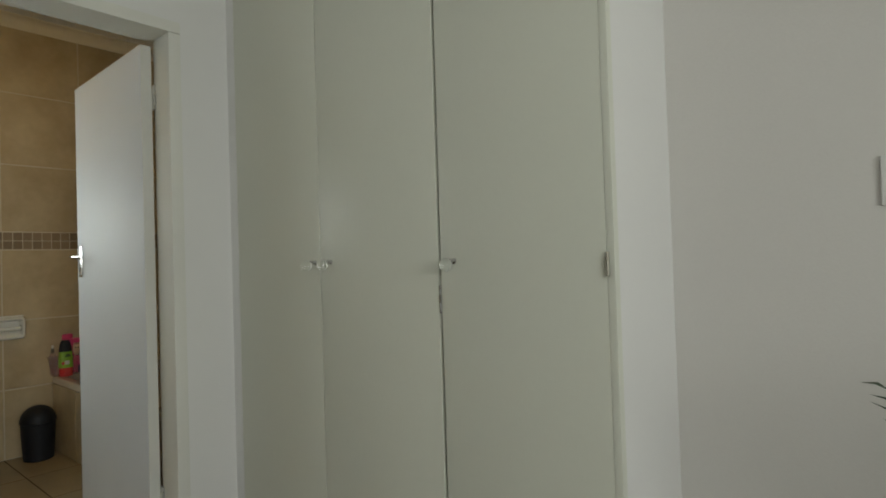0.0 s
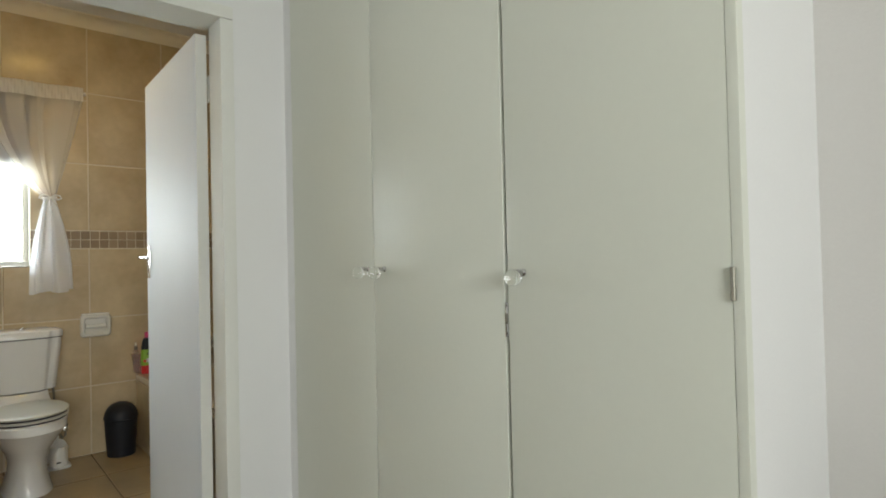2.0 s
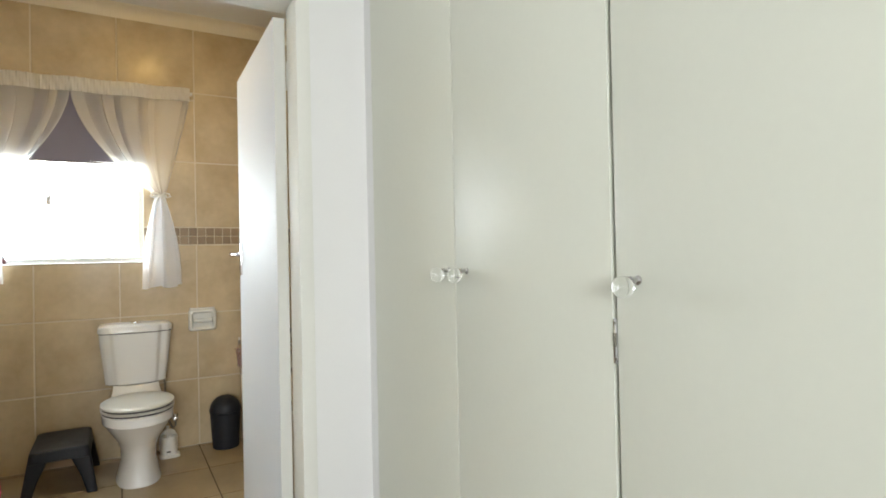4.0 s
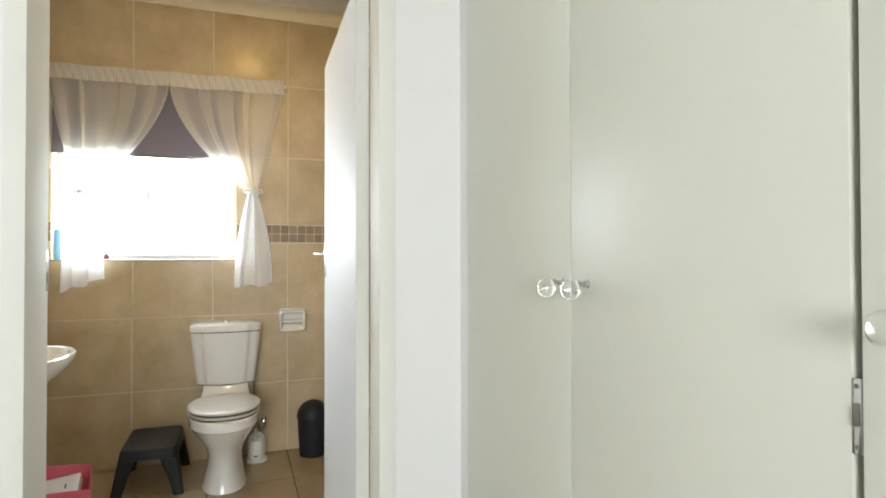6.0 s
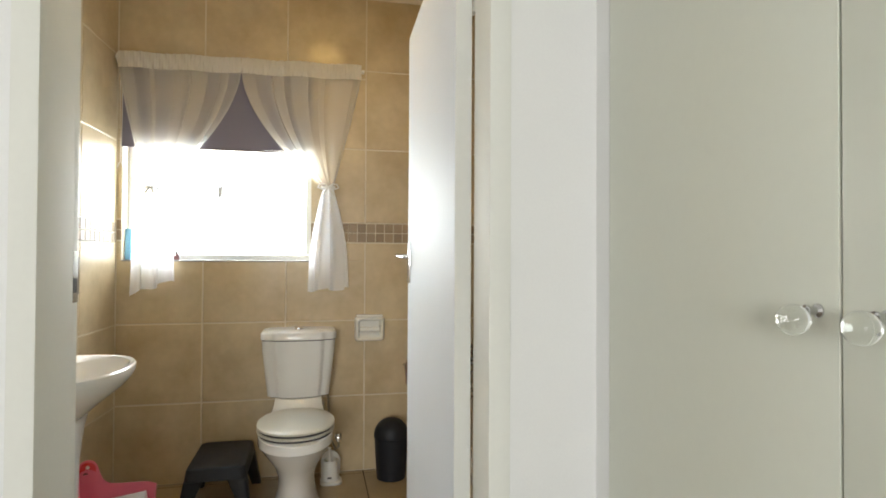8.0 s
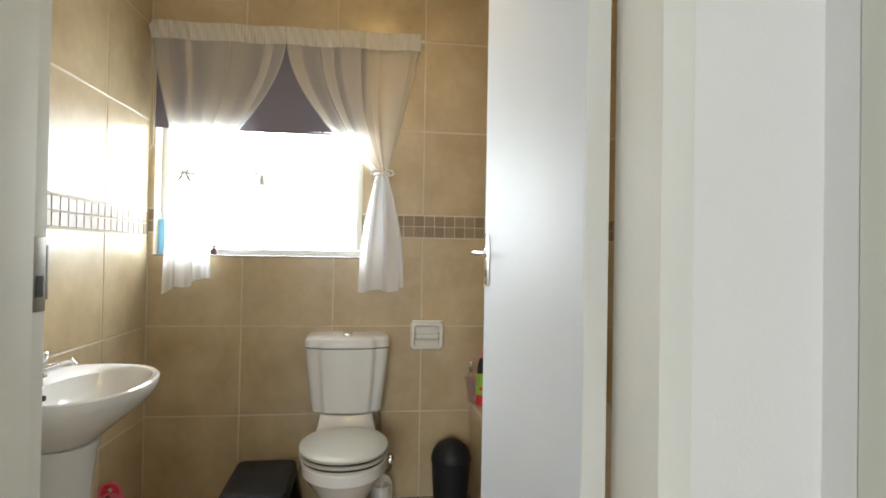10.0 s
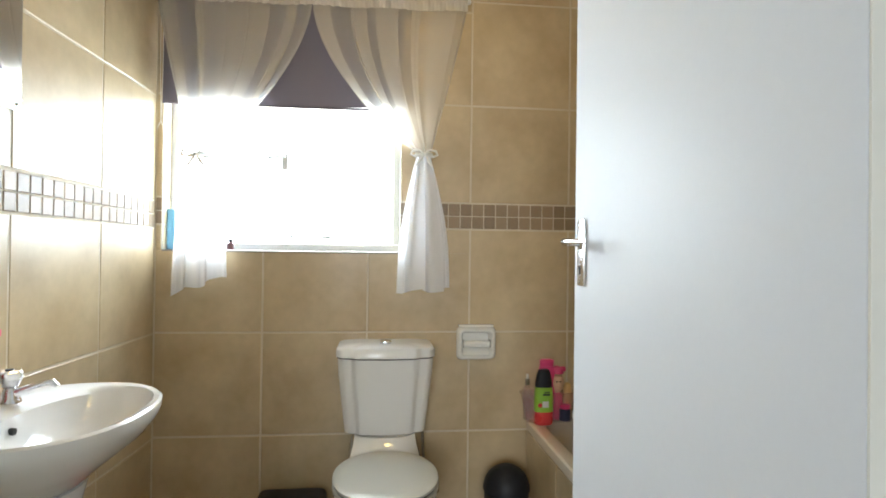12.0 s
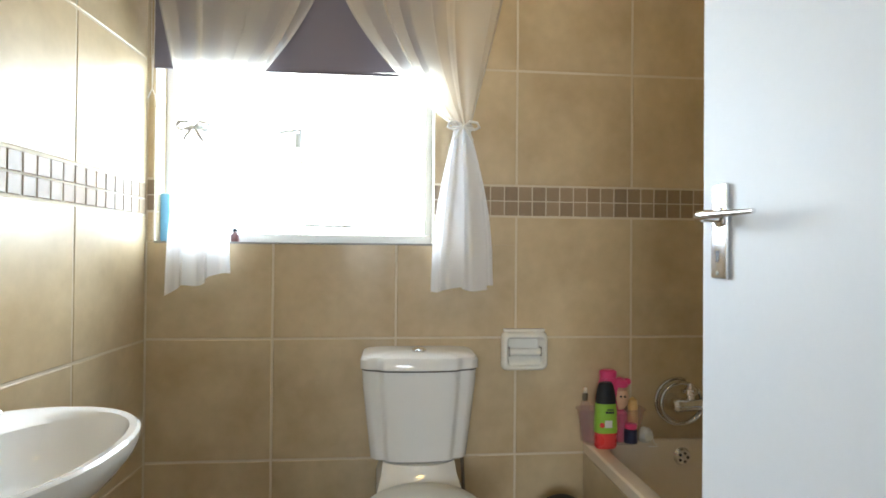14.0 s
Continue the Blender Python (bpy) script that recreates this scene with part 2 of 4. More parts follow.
def part(name, bm, mat, parent, label="", smooth=True):
    ob = mesh_object(name, bm, mat, smooth)
    ob.parent = parent
    m = parent.matrix_basis.copy()
    if parent.parent:
        m = parent.parent.matrix_basis @ parent.matrix_parent_inverse @ m
    ob.matrix_parent_inverse = m.inverted()
    if label:
        ob["label"] = label
    return ob


def thing(name, base, label, category, group=""):
    ob = new(name)
    ob.empty_display_size = 0.1
    ob.matrix_basis = Matrix.Translation(base)
    return tagged(ob, label, category, group)


def structure(name, bm, mat, label, category, smooth=False):
    return tagged(mesh_object(name, bm, mat, smooth), label, category, kind="structure")


B = bmesh.new

# ---- plan ----
BACK, LEFT, RIGHT, TOP = -3.875, -0.395, 1.87, 2.75       # tiled faces of the bathroom
DOORX, DOORB = -1.75, -1.93                              # bedroom and bathroom faces of the door wall
CUP_X0, CUP_Y, NIB_X, NORTH = -1.694, 1.215, -0.09, 1.61                  # cupboard start, its fronts, its side, the wall beside it
EAST, SOUTH = 3.0, -2.6
WY0, WY1, WZ0, WZ1 = -0.368, 0.592, 1.185, 2.22           # bathroom window opening

bm = box(B(), -4.105, BACK - 0.0018, LEFT - 0.2, RIGHT + 0.2, 0, WZ0 - 0.008)
box(bm, -4.105, BACK - 0.0018, LEFT - 0.2, RIGHT + 0.2, WZ1, TOP)
box(bm, -4.105, BACK - 0.0018, LEFT - 0.2, WY0, WZ0 - 0.008, WZ1)
box(bm, -4.105, BACK - 0.0018, WY1, RIGHT + 0.2, WZ0 - 0.008, WZ1)
wall_back = structure("wall_west", bm, GROUT, "beige tiled bathroom wall with brown mosaic band and window", "wall")
SPLAY = radians(2.6)                                      # the basin wall opens out towards the door


def south_y(x):
    return LEFT - (x - BACK) * math.tan(SPLAY)


bm = loft(B(), [[(BACK - 0.01, south_y(BACK) - 0.0018, z), (DOORB, south_y(DOORB) - 0.0018, z), (DOORB, south_y(DOORB) - 0.13, z), (BACK - 0.01, south_y(BACK) - 0.13, z)] for z in (0, TOP)])
wall_left = structure("wall_south", bm, GROUT,
                      "beige tiled bathroom wall behind the washbasin", "wall")
wall_right = structure("wall_north", box(B(), BACK - 0.010, DOORB, RIGHT + 0.0018, RIGHT + 0.13, 0, TOP), GROUT,
                       "beige tiled bathroom wall along the bathtub", "wall")
FY0, FY1, FZ = 0.098, 1.019, 2.100                        # outer size of the door frame
bm = box(B(), DOORB, DOORX, SOUTH, FY0, 0, TOP)
box(bm, DOORB, DOORX, FY1, 1.93, 0, TOP)
box(bm, DOORB, DOORX, FY0, FY1, FZ, TOP)
structure("wall_partition", bm, WALL_WHITE, "white painted plaster wall round the bathroom doorway", "wall")
structure("wall_return", box(B(), DOORX, CUP_X0, CUP_Y + 0.001, 1.82, 0, TOP), WALL_WHITE, "narrow white plaster return beside the cupboard", "wall")
structure("wall_nib", box(B(), -0.14, NIB_X, 1.24, NORTH, 0, TOP), WALL_WHITE, "white plaster side wall of the built-in cupboard", "wall")
structure("wall_bedroom_north", box(B(), -0.14, EAST, NORTH, NORTH + 0.14, 0, TOP), WALL_GREY, "warm grey painted bedroom wall", "wall")
structure("wall_cupboard_back", box(B(), DOORX, -0.14, 1.82, 1.93, 0, TOP), WALL_WHITE, "plain plaster wall behind the cupboard", "wall")
structure("wall_bedroom_south", box(B(), DOORB, EAST, SOUTH - 0.15, SOUTH, 0, TOP), WALL_WHITE, "plain white bedroom wall", "wall")
bm = box(B(), EAST, EAST + 0.2, SOUTH - 0.15, NORTH + 0.14, 0, 0.9)
box(bm, EAST, EAST + 0.2, SOUTH - 0.15, NORTH + 0.14, 2.15, TOP)
box(bm, EAST, EAST + 0.2, SOUTH - 0.15, -1.6, 0.9, 2.15)
box(bm, EAST, EAST + 0.2, 0.4, NORTH + 0.14, 0.9, 2.15)
structure("wall_bedroom_east", bm, WALL_WHITE, "white bedroom wall with a window", "wall")
structure("floor", box(B(), DOORB - 0.02, EAST, SOUTH, 1.93, -0.2, 0), CARPET, "plain tan bedroom floor", "floor")
floor_bath = structure("floor_bathroom", box(B(), BACK - 0.010, DOORB - 0.02, LEFT - 0.16, RIGHT + 0.010, -0.2, -0.0012), FLOOR_GROUT,
                       "tan tiled bathroom floor with dark joints", "floor")
structure("ceiling", box(B(), DOORB, EAST + 0.2, SOUTH - 0.15, 1.93, TOP, TOP + 0.15), CEILING, "plain white bedroom ceiling", "ceiling")
structure("ceiling_bathroom", box(B(), -4.105, DOORB, LEFT - 0.30, RIGHT + 0.13, TOP, TOP + 0.15), CEILING, "plain cream-white bathroom ceiling", "ceiling")
structure("ground", box(B(), -400, 400, -400, 400, -0.5, -0.25), OUTSIDE_GROUND, "dry lawn outside the house", "ground")


def cornice(name, start, end, inward):
    """Coved ceiling moulding along a wall."""
    s, e, w = Vector(start), Vector(end), Vector(inward)
    prof = [(0, 0)] + [(0.004, 0.0), (0.006, 0.012)]
    prof += [(0.062 - 0.054 * math.cos(a), 0.012 + 0.05 * math.sin(a)) for a in [i * math.pi / 16 for i in range(1, 8)]]
    prof += [(0.072, 0.064), (0.076, 0.07), (0, 0.07)]
    rings = [[p + w * u + Vector((0, 0, v)) for u, v in prof] for p in (s, e)]
    return structure(name, loft(B(), rings), CORNICE, "cream coved plaster cornice", "cornice", True)


CZ = TOP - 0.07
cornice("trim_1", (BACK, LEFT, CZ), (BACK, RIGHT, CZ), (1, 0, 0))
cornice("trim_2", (BACK, LEFT, CZ), (DOORB, south_y(DOORB), CZ), (0, 1, 0))
cornice("trim_3", (BACK, RIGHT, CZ), (DOORB, RIGHT, CZ), (0, -1, 0))
cornice("trim_4", (DOORB, south_y(DOORB), CZ), (DOORB, RIGHT, CZ), (-1, 0, 0))

# ---- bathroom ceiling lamp ----
lamp = thing("ceiling_light", (-2.80, 0.672, TOP), "round frosted ceiling light glowing warm on the bathroom ceiling", "ceiling light")
part("base", lathe(B(), -2.80, 0.672, [(0.02, TOP), (0.125, TOP), (0.13, TOP - 0.008), (0.128, TOP - 0.020), (0.118, TOP - 0.022)], 40), WHITE_PLASTIC, lamp, "white metal rim")
part("shade", lathe(B(), -2.80, 0.672, [(0.116, TOP - 0.0225), (0.112, TOP - 0.040), (0.092, TOP - 0.062), (0.055, TOP - 0.078), (0.012, TOP - 0.084)], 40), LAMP_GLASS, lamp, "frosted glass bowl, lit")

# ---- door frame and door ----
door_frame = thing("door_frame", (DOORX, 0.56, 0), "cream enamelled pressed-steel door frame in the white wall", "door frame")
for y_out, y_in, y_reb, stop, end in ((FY0, 0.144, 0.134, -1.900, -1.950), (FY1, 0.972, 0.993, -1.866, -1.928)):
    a, b = sorted((y_out, y_in))
    part("jamb", box(B(), stop, DOORX + 0.006, a, b, 0, 2.053, 0.003), FRAME_PAINT, door_frame)
    a, b = sorted((y_out, y_reb))
    part("rebate", box(B(), end, stop - 0.002, a, b, 0, 2.068, 0.002), FRAME_PAINT, door_frame)
part("head", box(B(), -1.880, DOORX + 0.006, FY0, FY1, 2.055, FZ, 0.003), FRAME_PAINT, door_frame)
part("head_rebate", box(B(), -1.945, -1.882, FY0, FY1, 2.070, FZ, 0.002), FRAME_PAINT, door_frame)
keep = part("strike_plate", box(B(), -1.946, -1.904, 0.1315, 0.1362, 1.109, 1.215, 0.001), STEEL, door_frame, "worn bare steel lock keep")
part("lip", box(B(), -1.9535, -1.9465, 0.1300, 0.1362, 1.125, 1.204, 0.0015), STEEL, keep)
part("slot", box(B(), -1.938, -1.920, 0.1364, 0.1372, 1.130, 1.160), DARK_PRINT_SHADE, keep, "dark latch slot")

bathroom_door = thing("door", (-1.90, 0.945, 0), "white enamelled flush door standing open into the bathroom", "door")
DF, DBK = 0.925, 0.966
leaf = part("leaf", box(B(), -2.722, -1.887, DF, DBK, 0.008, 2.046, 0.002), DOOR_SKY_PAINT, bathroom_door)
for z in (0.22, 1.835):
    bm = B()
    for k in range(5):
        lathe(bm, -1.862, 0.969, [(0.004, z - 0.05 + 0.02 * k), (0.0062, z - 0.0495 + 0.02 * k), (0.0062, z - 0.0315 + 0.02 * k), (0.004, z - 0.031 + 0.02 * k)], 14)
    box(bm, -1.884, -1.862, 0.9665, 0.9685, z - 0.05, z + 0.05)
    part("hinge", bm, FRAME_PAINT, bathroom_door, "painted steel butt hinge")


def lever_handle(side):
    """Plate, keyhole and curved lever on one face; side is -1 towards the basin, 1 towards the bath."""
    f = DF if side < 0 else DBK
    y0, y1 = sorted((f, f + side * 0.008))
    plate = part("handle_plate", box(B(), -2.684, -2.640, y0, y1, 1.111, 1.262, 0.0045), CHROME, bathroom_door, "polished chrome backplate")
    neck = [(-2.656, f + side * d, 1.2090) for d in (0.006, 0.02, 0.035)]
    arm = [(-2.653, f + side * 0.044, 1.2095), (-2.638, f + side * 0.051, 1.2105), (-2.600, f + side * 0.050, 1.2095), (-2.555, f + side * 0.046, 1.2085), (-2.514, f + side * 0.043, 1.2080)]
    part("lever", tube(B(), neck + arm, [0.010, 0.0088, 0.0082, 0.0088, 0.0080, 0.0060, 0.0046, 0.0034], 14), CHROME, plate)
    part("rose", lathe(B(), -2.656, 1.209, [(0.017, f + side * 0.0078), (0.0165, f + side * 0.011), (0.012, f + side * 0.013)], 22, "y"), CHROME, plate)
    bm = box(B(), -2.666, -2.660, *sorted((f + side * 0.0084, f + side * 0.0092)), 1.137, 1.149)
    lathe(bm, -2.663, 1.152, [(0.0048, f + side * 0.0084), (0.0048, f + side * 0.0093)], 14, "y")
    part("keyhole", bm, DARK_PRINT_SHADE, plate, "dark keyhole")
    for z in (1.120, 1.253):
        part("screw", lathe(B(), -2.663, z, [(0.0034, f + side * 0.0078), (0.003, f + side * 0.0092)], 10, "y"), STEEL, plate)


lever_handle(-1)
lever_handle(1)
# Strip added in cream: the bedroom's warmer light, put into the edge colour.
part("lipping", box(B(), -1.8868, -1.8835, DF + 0.001, DBK - 0.001, 0.010, 2.044), FRAME_PAINT, bathroom_door, "door edge strip, cream for the bedroom's warm light")
part("latch", box(B(), -2.7235, -2.7215, 0.934, 0.957, 1.12, 1.24, 0.0005), STEEL, bathroom_door)
# the door stands a little past square
swing = Matrix.Translation((-1.9285, 0.9421, 0)) @ pose(0, 0, 0, 0, 0, -1.54) @ Matrix.Translation((1.887, -DF, 0))
bathroom_door.matrix_basis = swing @ bathroom_door.matrix_basis

# ---- built-in cupboard ----
cupboard = thing("built_in_cupboard", (-0.89, 1.5, 0), "tall pale sage-white built-in cupboard with glass knobs", "cupboard")
bm = box(B(), CUP_X0 + 0.003, -0.143, 1.79, 1.81, 0.0, 2.68)
box(bm, CUP_X0 + 0.003, CUP_X0 + 0.02, 1.238, 1.788, 0, 2.68)
box(bm, -0.16, -0.143, 1.238, 1.788, 0, 2.68)
box(bm, CUP_X0 + 0.022, -0.162, 1.238, 1.788, 2.66, 2.68)
part("carcass", bm, CARCASS, cupboard, "plain board carcass behind the doors", False)
part("plinth", box(B(), CUP_X0 + 0.004, -0.143, 1.225, 1.236, 0, 0.09), CUPBOARD, cupboard)
part("top_rail", box(B(), CUP_X0 + 0.004, -0.143, 1.217, 1.236, 2.62, TOP - 0.004), CUPBOARD, cupboard)
part("stile", box(B(), -0.1062, NIB_X + 0.002, 1.2145, 1.2395, 0.0, 2.74, 0.0006), CUPBOARD, cupboard)


def glass_knob(parent, x, z):
    f = CUP_Y
    knob = part("knob", lathe(B(), x, z + 0.004, [(0.004, f), (0.0085, f - 0.0005), (0.0085, f - 0.003), (0.005, f - 0.006), (0.0045, f - 0.014), (0.0075, f - 0.017), (0.0075, f - 0.020), (0.004, f - 0.022)], 20, "y"),
                DULL_SHADE_CHROME, parent, "chrome knob stem")
    bm = B()
    bmesh.ops.create_icosphere(bm, subdivisions=3, radius=0.0188, matrix=Matrix.Translation((x, f - 0.0365, z - 0.006)))
    part("glass_ball", bm, CRYSTAL, knob, "clear glass ball")


for x0, x1, knob_x, knob_z in ((CUP_X0 + 0.002, -1.1612, -1.189, 1.141), (-1.1570, -0.6185, -1.102, 1.141), (-0.6075, -0.1070, -0.559, 1.133)):
    d = part("cupboard_door", box(B(), x0, x1, CUP_Y, CUP_Y + 0.02, 0.095, 2.615, 0.0015), CUPBOARD, cupboard)
    glass_knob(d, knob_x, knob_z)
    if x1 > -0.2:
        for z in (0.35, 1.120, 2.2):
            bm = lathe(B(), x1 + 0.0035, CUP_Y - 0.006, [(0.0033, z - 0.028), (0.0044, z - 0.027), (0.0044, z + 0.027), (0.0033, z + 0.028)], 14)
            box(bm, x1 - 0.001, x1 + 0.0035, CUP_Y - 0.0075, CUP_Y - 0.0005, z - 0.026, z + 0.026)
            part("hinge", bm, STEEL, d, "bare steel butt hinge")
        lock = part("lock", box(B(), x0 - 0.0098, x0 - 0.0005, CUP_Y - 0.001, CUP_Y + 0.016, 0.988, 1.068, 0.001), DULL_SHADE_CHROME, d, "worn steel cupboard lock")
        for z in (0.996, 1.060):
            part("screw", lathe(B(), x0 - 0.005, z, [(0.0028, CUP_Y - 0.0012), (0.0022, CUP_Y - 0.0024)], 10, "y"), STEEL, lock)
        part("bolt", box(B(), x0 - 0.0082, x0 - 0.0022, CUP_Y - 0.0040, CUP_Y - 0.0012, 1.018, 1.042, 0.0008), STEEL, lock)

# ---- light switch and palm beside the cupboard ----
switch = thing("light_switch", (0.414, NORTH, 1.29), "white plastic light switch on the grey wall", "light switch")
part("plate", box(B(), 0.380, 0.454, NORTH - 0.009, NORTH, 1.233, 1.347, 0.003), WHITE_PLASTIC, switch)
part("rocker", box(B(), 0.405, 0.429, NORTH - 0.014, NORTH - 0.0095, 1.268, 1.312, 0.002), WHITE_PLASTIC, switch)

palm = thing("potted_palm", (0.697, 1.30, 0), "green potted palm standing by the grey wall", "potted plant")
bm = lathe(B(), 0.697, 1.30, [(0.10, 0.0), (0.115, 0.01), (0.15, 0.26), (0.162, 0.265), (0.162, 0.30), (0.148, 0.30), (0.142, 0.262)], 36)
part("pot", bm, POT, palm, "grey clay pot")
part("soil", lathe(B(), 0.697, 1.30, [(0.01, 0.262), (0.139, 0.262), (0.139, 0.268), (0.01, 0.272)], 28), SOIL, palm)
rng = random.Random(4)
for k in range(11):
    ang = math.pi + 0.15 + k * 2.399
    reach, rise = rng.uniform(0.24, 0.34), rng.uniform(0.68, 0.84)
    if k == 0:
        reach, rise = 0.28, 0.70
    tip = Vector((0.697 + reach * math.cos(ang), min(1.56, 1.30 + reach * math.sin(ang)), 0.27 + rise * 0.92))
    base = Vector((0.697 + 0.02 * math.cos(ang), 1.30 + 0.02 * math.sin(ang), 0.27))
    mid = (base + tip) / 2 + Vector((0, 0, 0.2 * rise))
    curve = [base * (1 - s) ** 2 + mid * 2 * s * (1 - s) + tip * s * s for s in [i / 12 for i in range(13)]]
    bm = tube(B(), curve, [0.005 - 0.0035 * i / 12 for i in range(13)], 6)
    for i in range(4, 13):
        p, q = curve[i], curve[i] - curve[i - 1]
        side = q.cross(Vector((0, 0, 1))).normalized()
        for sg in (-1, 1):
            length = 0.13 * (1 - abs(i - 8) / 7) + rng.uniform(0, 0.02)
            way = (side * sg + q.normalized() * 0.9 + Vector((0, 0, -0.25))).normalized()
            wid = way.cross(Vector((0, 0, 1))).normalized() * 0.006
            a, b, c, d, e = (bm.verts.new(v) for v in (p, p + way * length * 0.4 + wid, p + way * length * 0.4 - wid, p + way * length + Vector((0, 0, -0.015)), p + way * length * 0.42 + Vector((0, 0, 0.003))))
            for f in ((a, b, e), (a, e, c), (b, d, e), (e, d, c)):
                bm.faces.new(f)
    part("frond", bm, FROND, palm)

# ---- bedroom window, behind the walk ----
window_2 = thing("window_2", (EAST + 0.1, -0.6, 0.9), "white framed bedroom window", "window")
window_2["kind"] = "structure"
bm = box(B(), EAST + 0.06, EAST + 0.12, -1.6, 0.4, 0.9, 0.95)
for a, b, c, d in ((-1.6, 0.4, 2.10, 2.15), (-1.6, -1.55, 0.95, 2.10), (0.35, 0.4, 0.95, 2.10), (-0.63, -0.57, 0.95, 2.10)):
    box(bm, EAST + 0.06, EAST + 0.12, a, b, c, d)
part("window_frame", bm, WIN_FRAME, window_2, "", False)

# ---- bathroom window ----
window_1 = thing("window_1", (-3.99, 0.11, WZ0), "white steel bathroom window, bright daylight behind it", "window")
window_1["kind"] = "structure"
FX0, FX1 = -3.995, -3.965
part("bottom_rail", box(B(), FX0, FX1, WY0, WY1, WZ0, WZ0 + 0.03, 0.003), WIN_FRAME, window_1)
part("top_rail", box(B(), FX0, FX1, WY0, WY1, WZ1 - 0.03, WZ1, 0.003), WIN_FRAME, window_1)
for a, b in ((WY0, WY0 + 0.028), (WY1 - 0.028, WY1), (0.107, 0.113)):
    part("stile", box(B(), FX0, FX1, a, b, WZ0 + 0.031, WZ1 - 0.031, 0.003), WIN_FRAME, window_1)
for a, b in ((WY0 + 0.029, 0.084), (0.136, WY1 - 0.029)):
    p = part("pane", box(B(), -3.982, -3.979, a, b, WZ0 + 0.031, WZ1 - 0.031), PANE, window_1, "", False)
    p.visible_shadow = False
catch = part("catch", box(B(), -3.964, -3.950, 0.088, 0.112, 1.53, 1.60, 0.003), WIN_FRAME, window_1, "white window catch")
part("catch_arm", tube(B(), [(-3.95, 0.10, 1.585), (-3.935, 0.09, 1.588), (-3.925, 0.06, 1.582), (-3.92, 0.035, 1.575)], 0.006, 8), WIN_FRAME, catch)
part("peg", tube(B(), [(-3.962, 0.13, 1.25), (-3.93, 0.13, 1.245), (-3.93, 0.30, 1.245)], 0.005, 8), STEEL, window_1)
bm = box(B(), -4.105, BACK + 0.004, WY0, WY1, WZ0 - 0.008, WZ0 - 0.001, 0.002)
structure("window_sill", bm, SILL, "thin grey metal-edged window ledge", "sill")
structure("backdrop", box(B(), -7.06, -7.0, -6, 6, -0.2, 6.0), DAYLIGHT, "glaring white daylight outside the window", "backdrop")

# roller blind
blind = thing("roller_blind", (BACK, 0.11, 1.78), "dark grey roller blind pulled a third of the way down", "blind")
bm = B()
cols = 24
verts = []
for j, z in enumerate((2.215, 2.0, 1.90, 1.785)):
    verts.append([bm.verts.new((BACK + 0.006 + 0.0025 * math.sin(i * 0.5 + j), -0.372 + 0.972 * i / cols, z + (0.004 * i / cols if j == 3 else 0))) for i in range(cols + 1)])
for a, b in zip(verts, verts[1:]):
    for i in range(cols):
        bm.faces.new((a[i], a[i + 1], b[i + 1], b[i]))
part("cloth", bm, BLIND, blind)
part("bottom_bar", box(B(), BACK + 0.003, BACK + 0.010, -0.372, 0.600, 1.776, 1.787, 0.002), BLIND, blind)
part("roller", tube(B(), [(BACK + 0.022, -0.376, 2.235), (BACK + 0.022, 0.606, 2.235)], 0.016, 16), WHITE_PLASTIC, blind, "white roller tube")
part("end_bracket", lathe(B(), BACK + 0.026, 2.232, [(0.026, -0.3905), (0.028, -0.388), (0.028, -0.382), (0.020, -0.3785)], 20, "y"), WHITE_PLASTIC, blind, "round white roller bracket")
for d in (0.0, 0.010):
    part("cord", tube(B(), [(BACK + 0.030, -0.374 + d, 2.22), (BACK + 0.026, -0.375 + d, 1.9), (BACK + 0.024, -0.371, 1.70)], 0.0015, 6), RIBBON, blind, "thin white pull cord")
for sg in (-1, 1):
    part("cord_end", tube(B(), [(BACK + 0.024, -0.371, 1.70), (BACK + 0.026, -0.371 + sg * 0.010, 1.675), (BACK + 0.026, -0.370 + sg * 0.016, 1.652 - 0.014 * sg)], [0.0018, 0.0022, 0.003], 6), RIBBON, blind, "frayed cord end")

# curtains
rod = thing("curtain_rod", (BACK + 0.04, 0.23, 2.235), "thin white curtain rod over the bathroom window", "curtain rod")
part("rod", tube(B(), [(BACK + 0.042, -0.385, 2.232), (BACK + 0.042, 0.868, 2.248)], 0.007, 12), WHITE_PLASTIC, rod)
for y, z in ((-0.388, 2.232), (0.872, 2.248)):
    part("finial", lathe(B(), BACK + 0.042, z, [(0.004, y - 0.008), (0.012, y - 0.005), (0.012, y + 0.005), (0.004, y + 0.008)], 14, "y"), WHITE_PLASTIC, rod)
    part("bracket", box(B(), BACK, BACK + 0.044, y + 0.010 if y < 0 else y - 0.018, y + 0.018 if y < 0 else y - 0.010, z - 0.006, z + 0.006), WHITE_PLASTIC, rod)


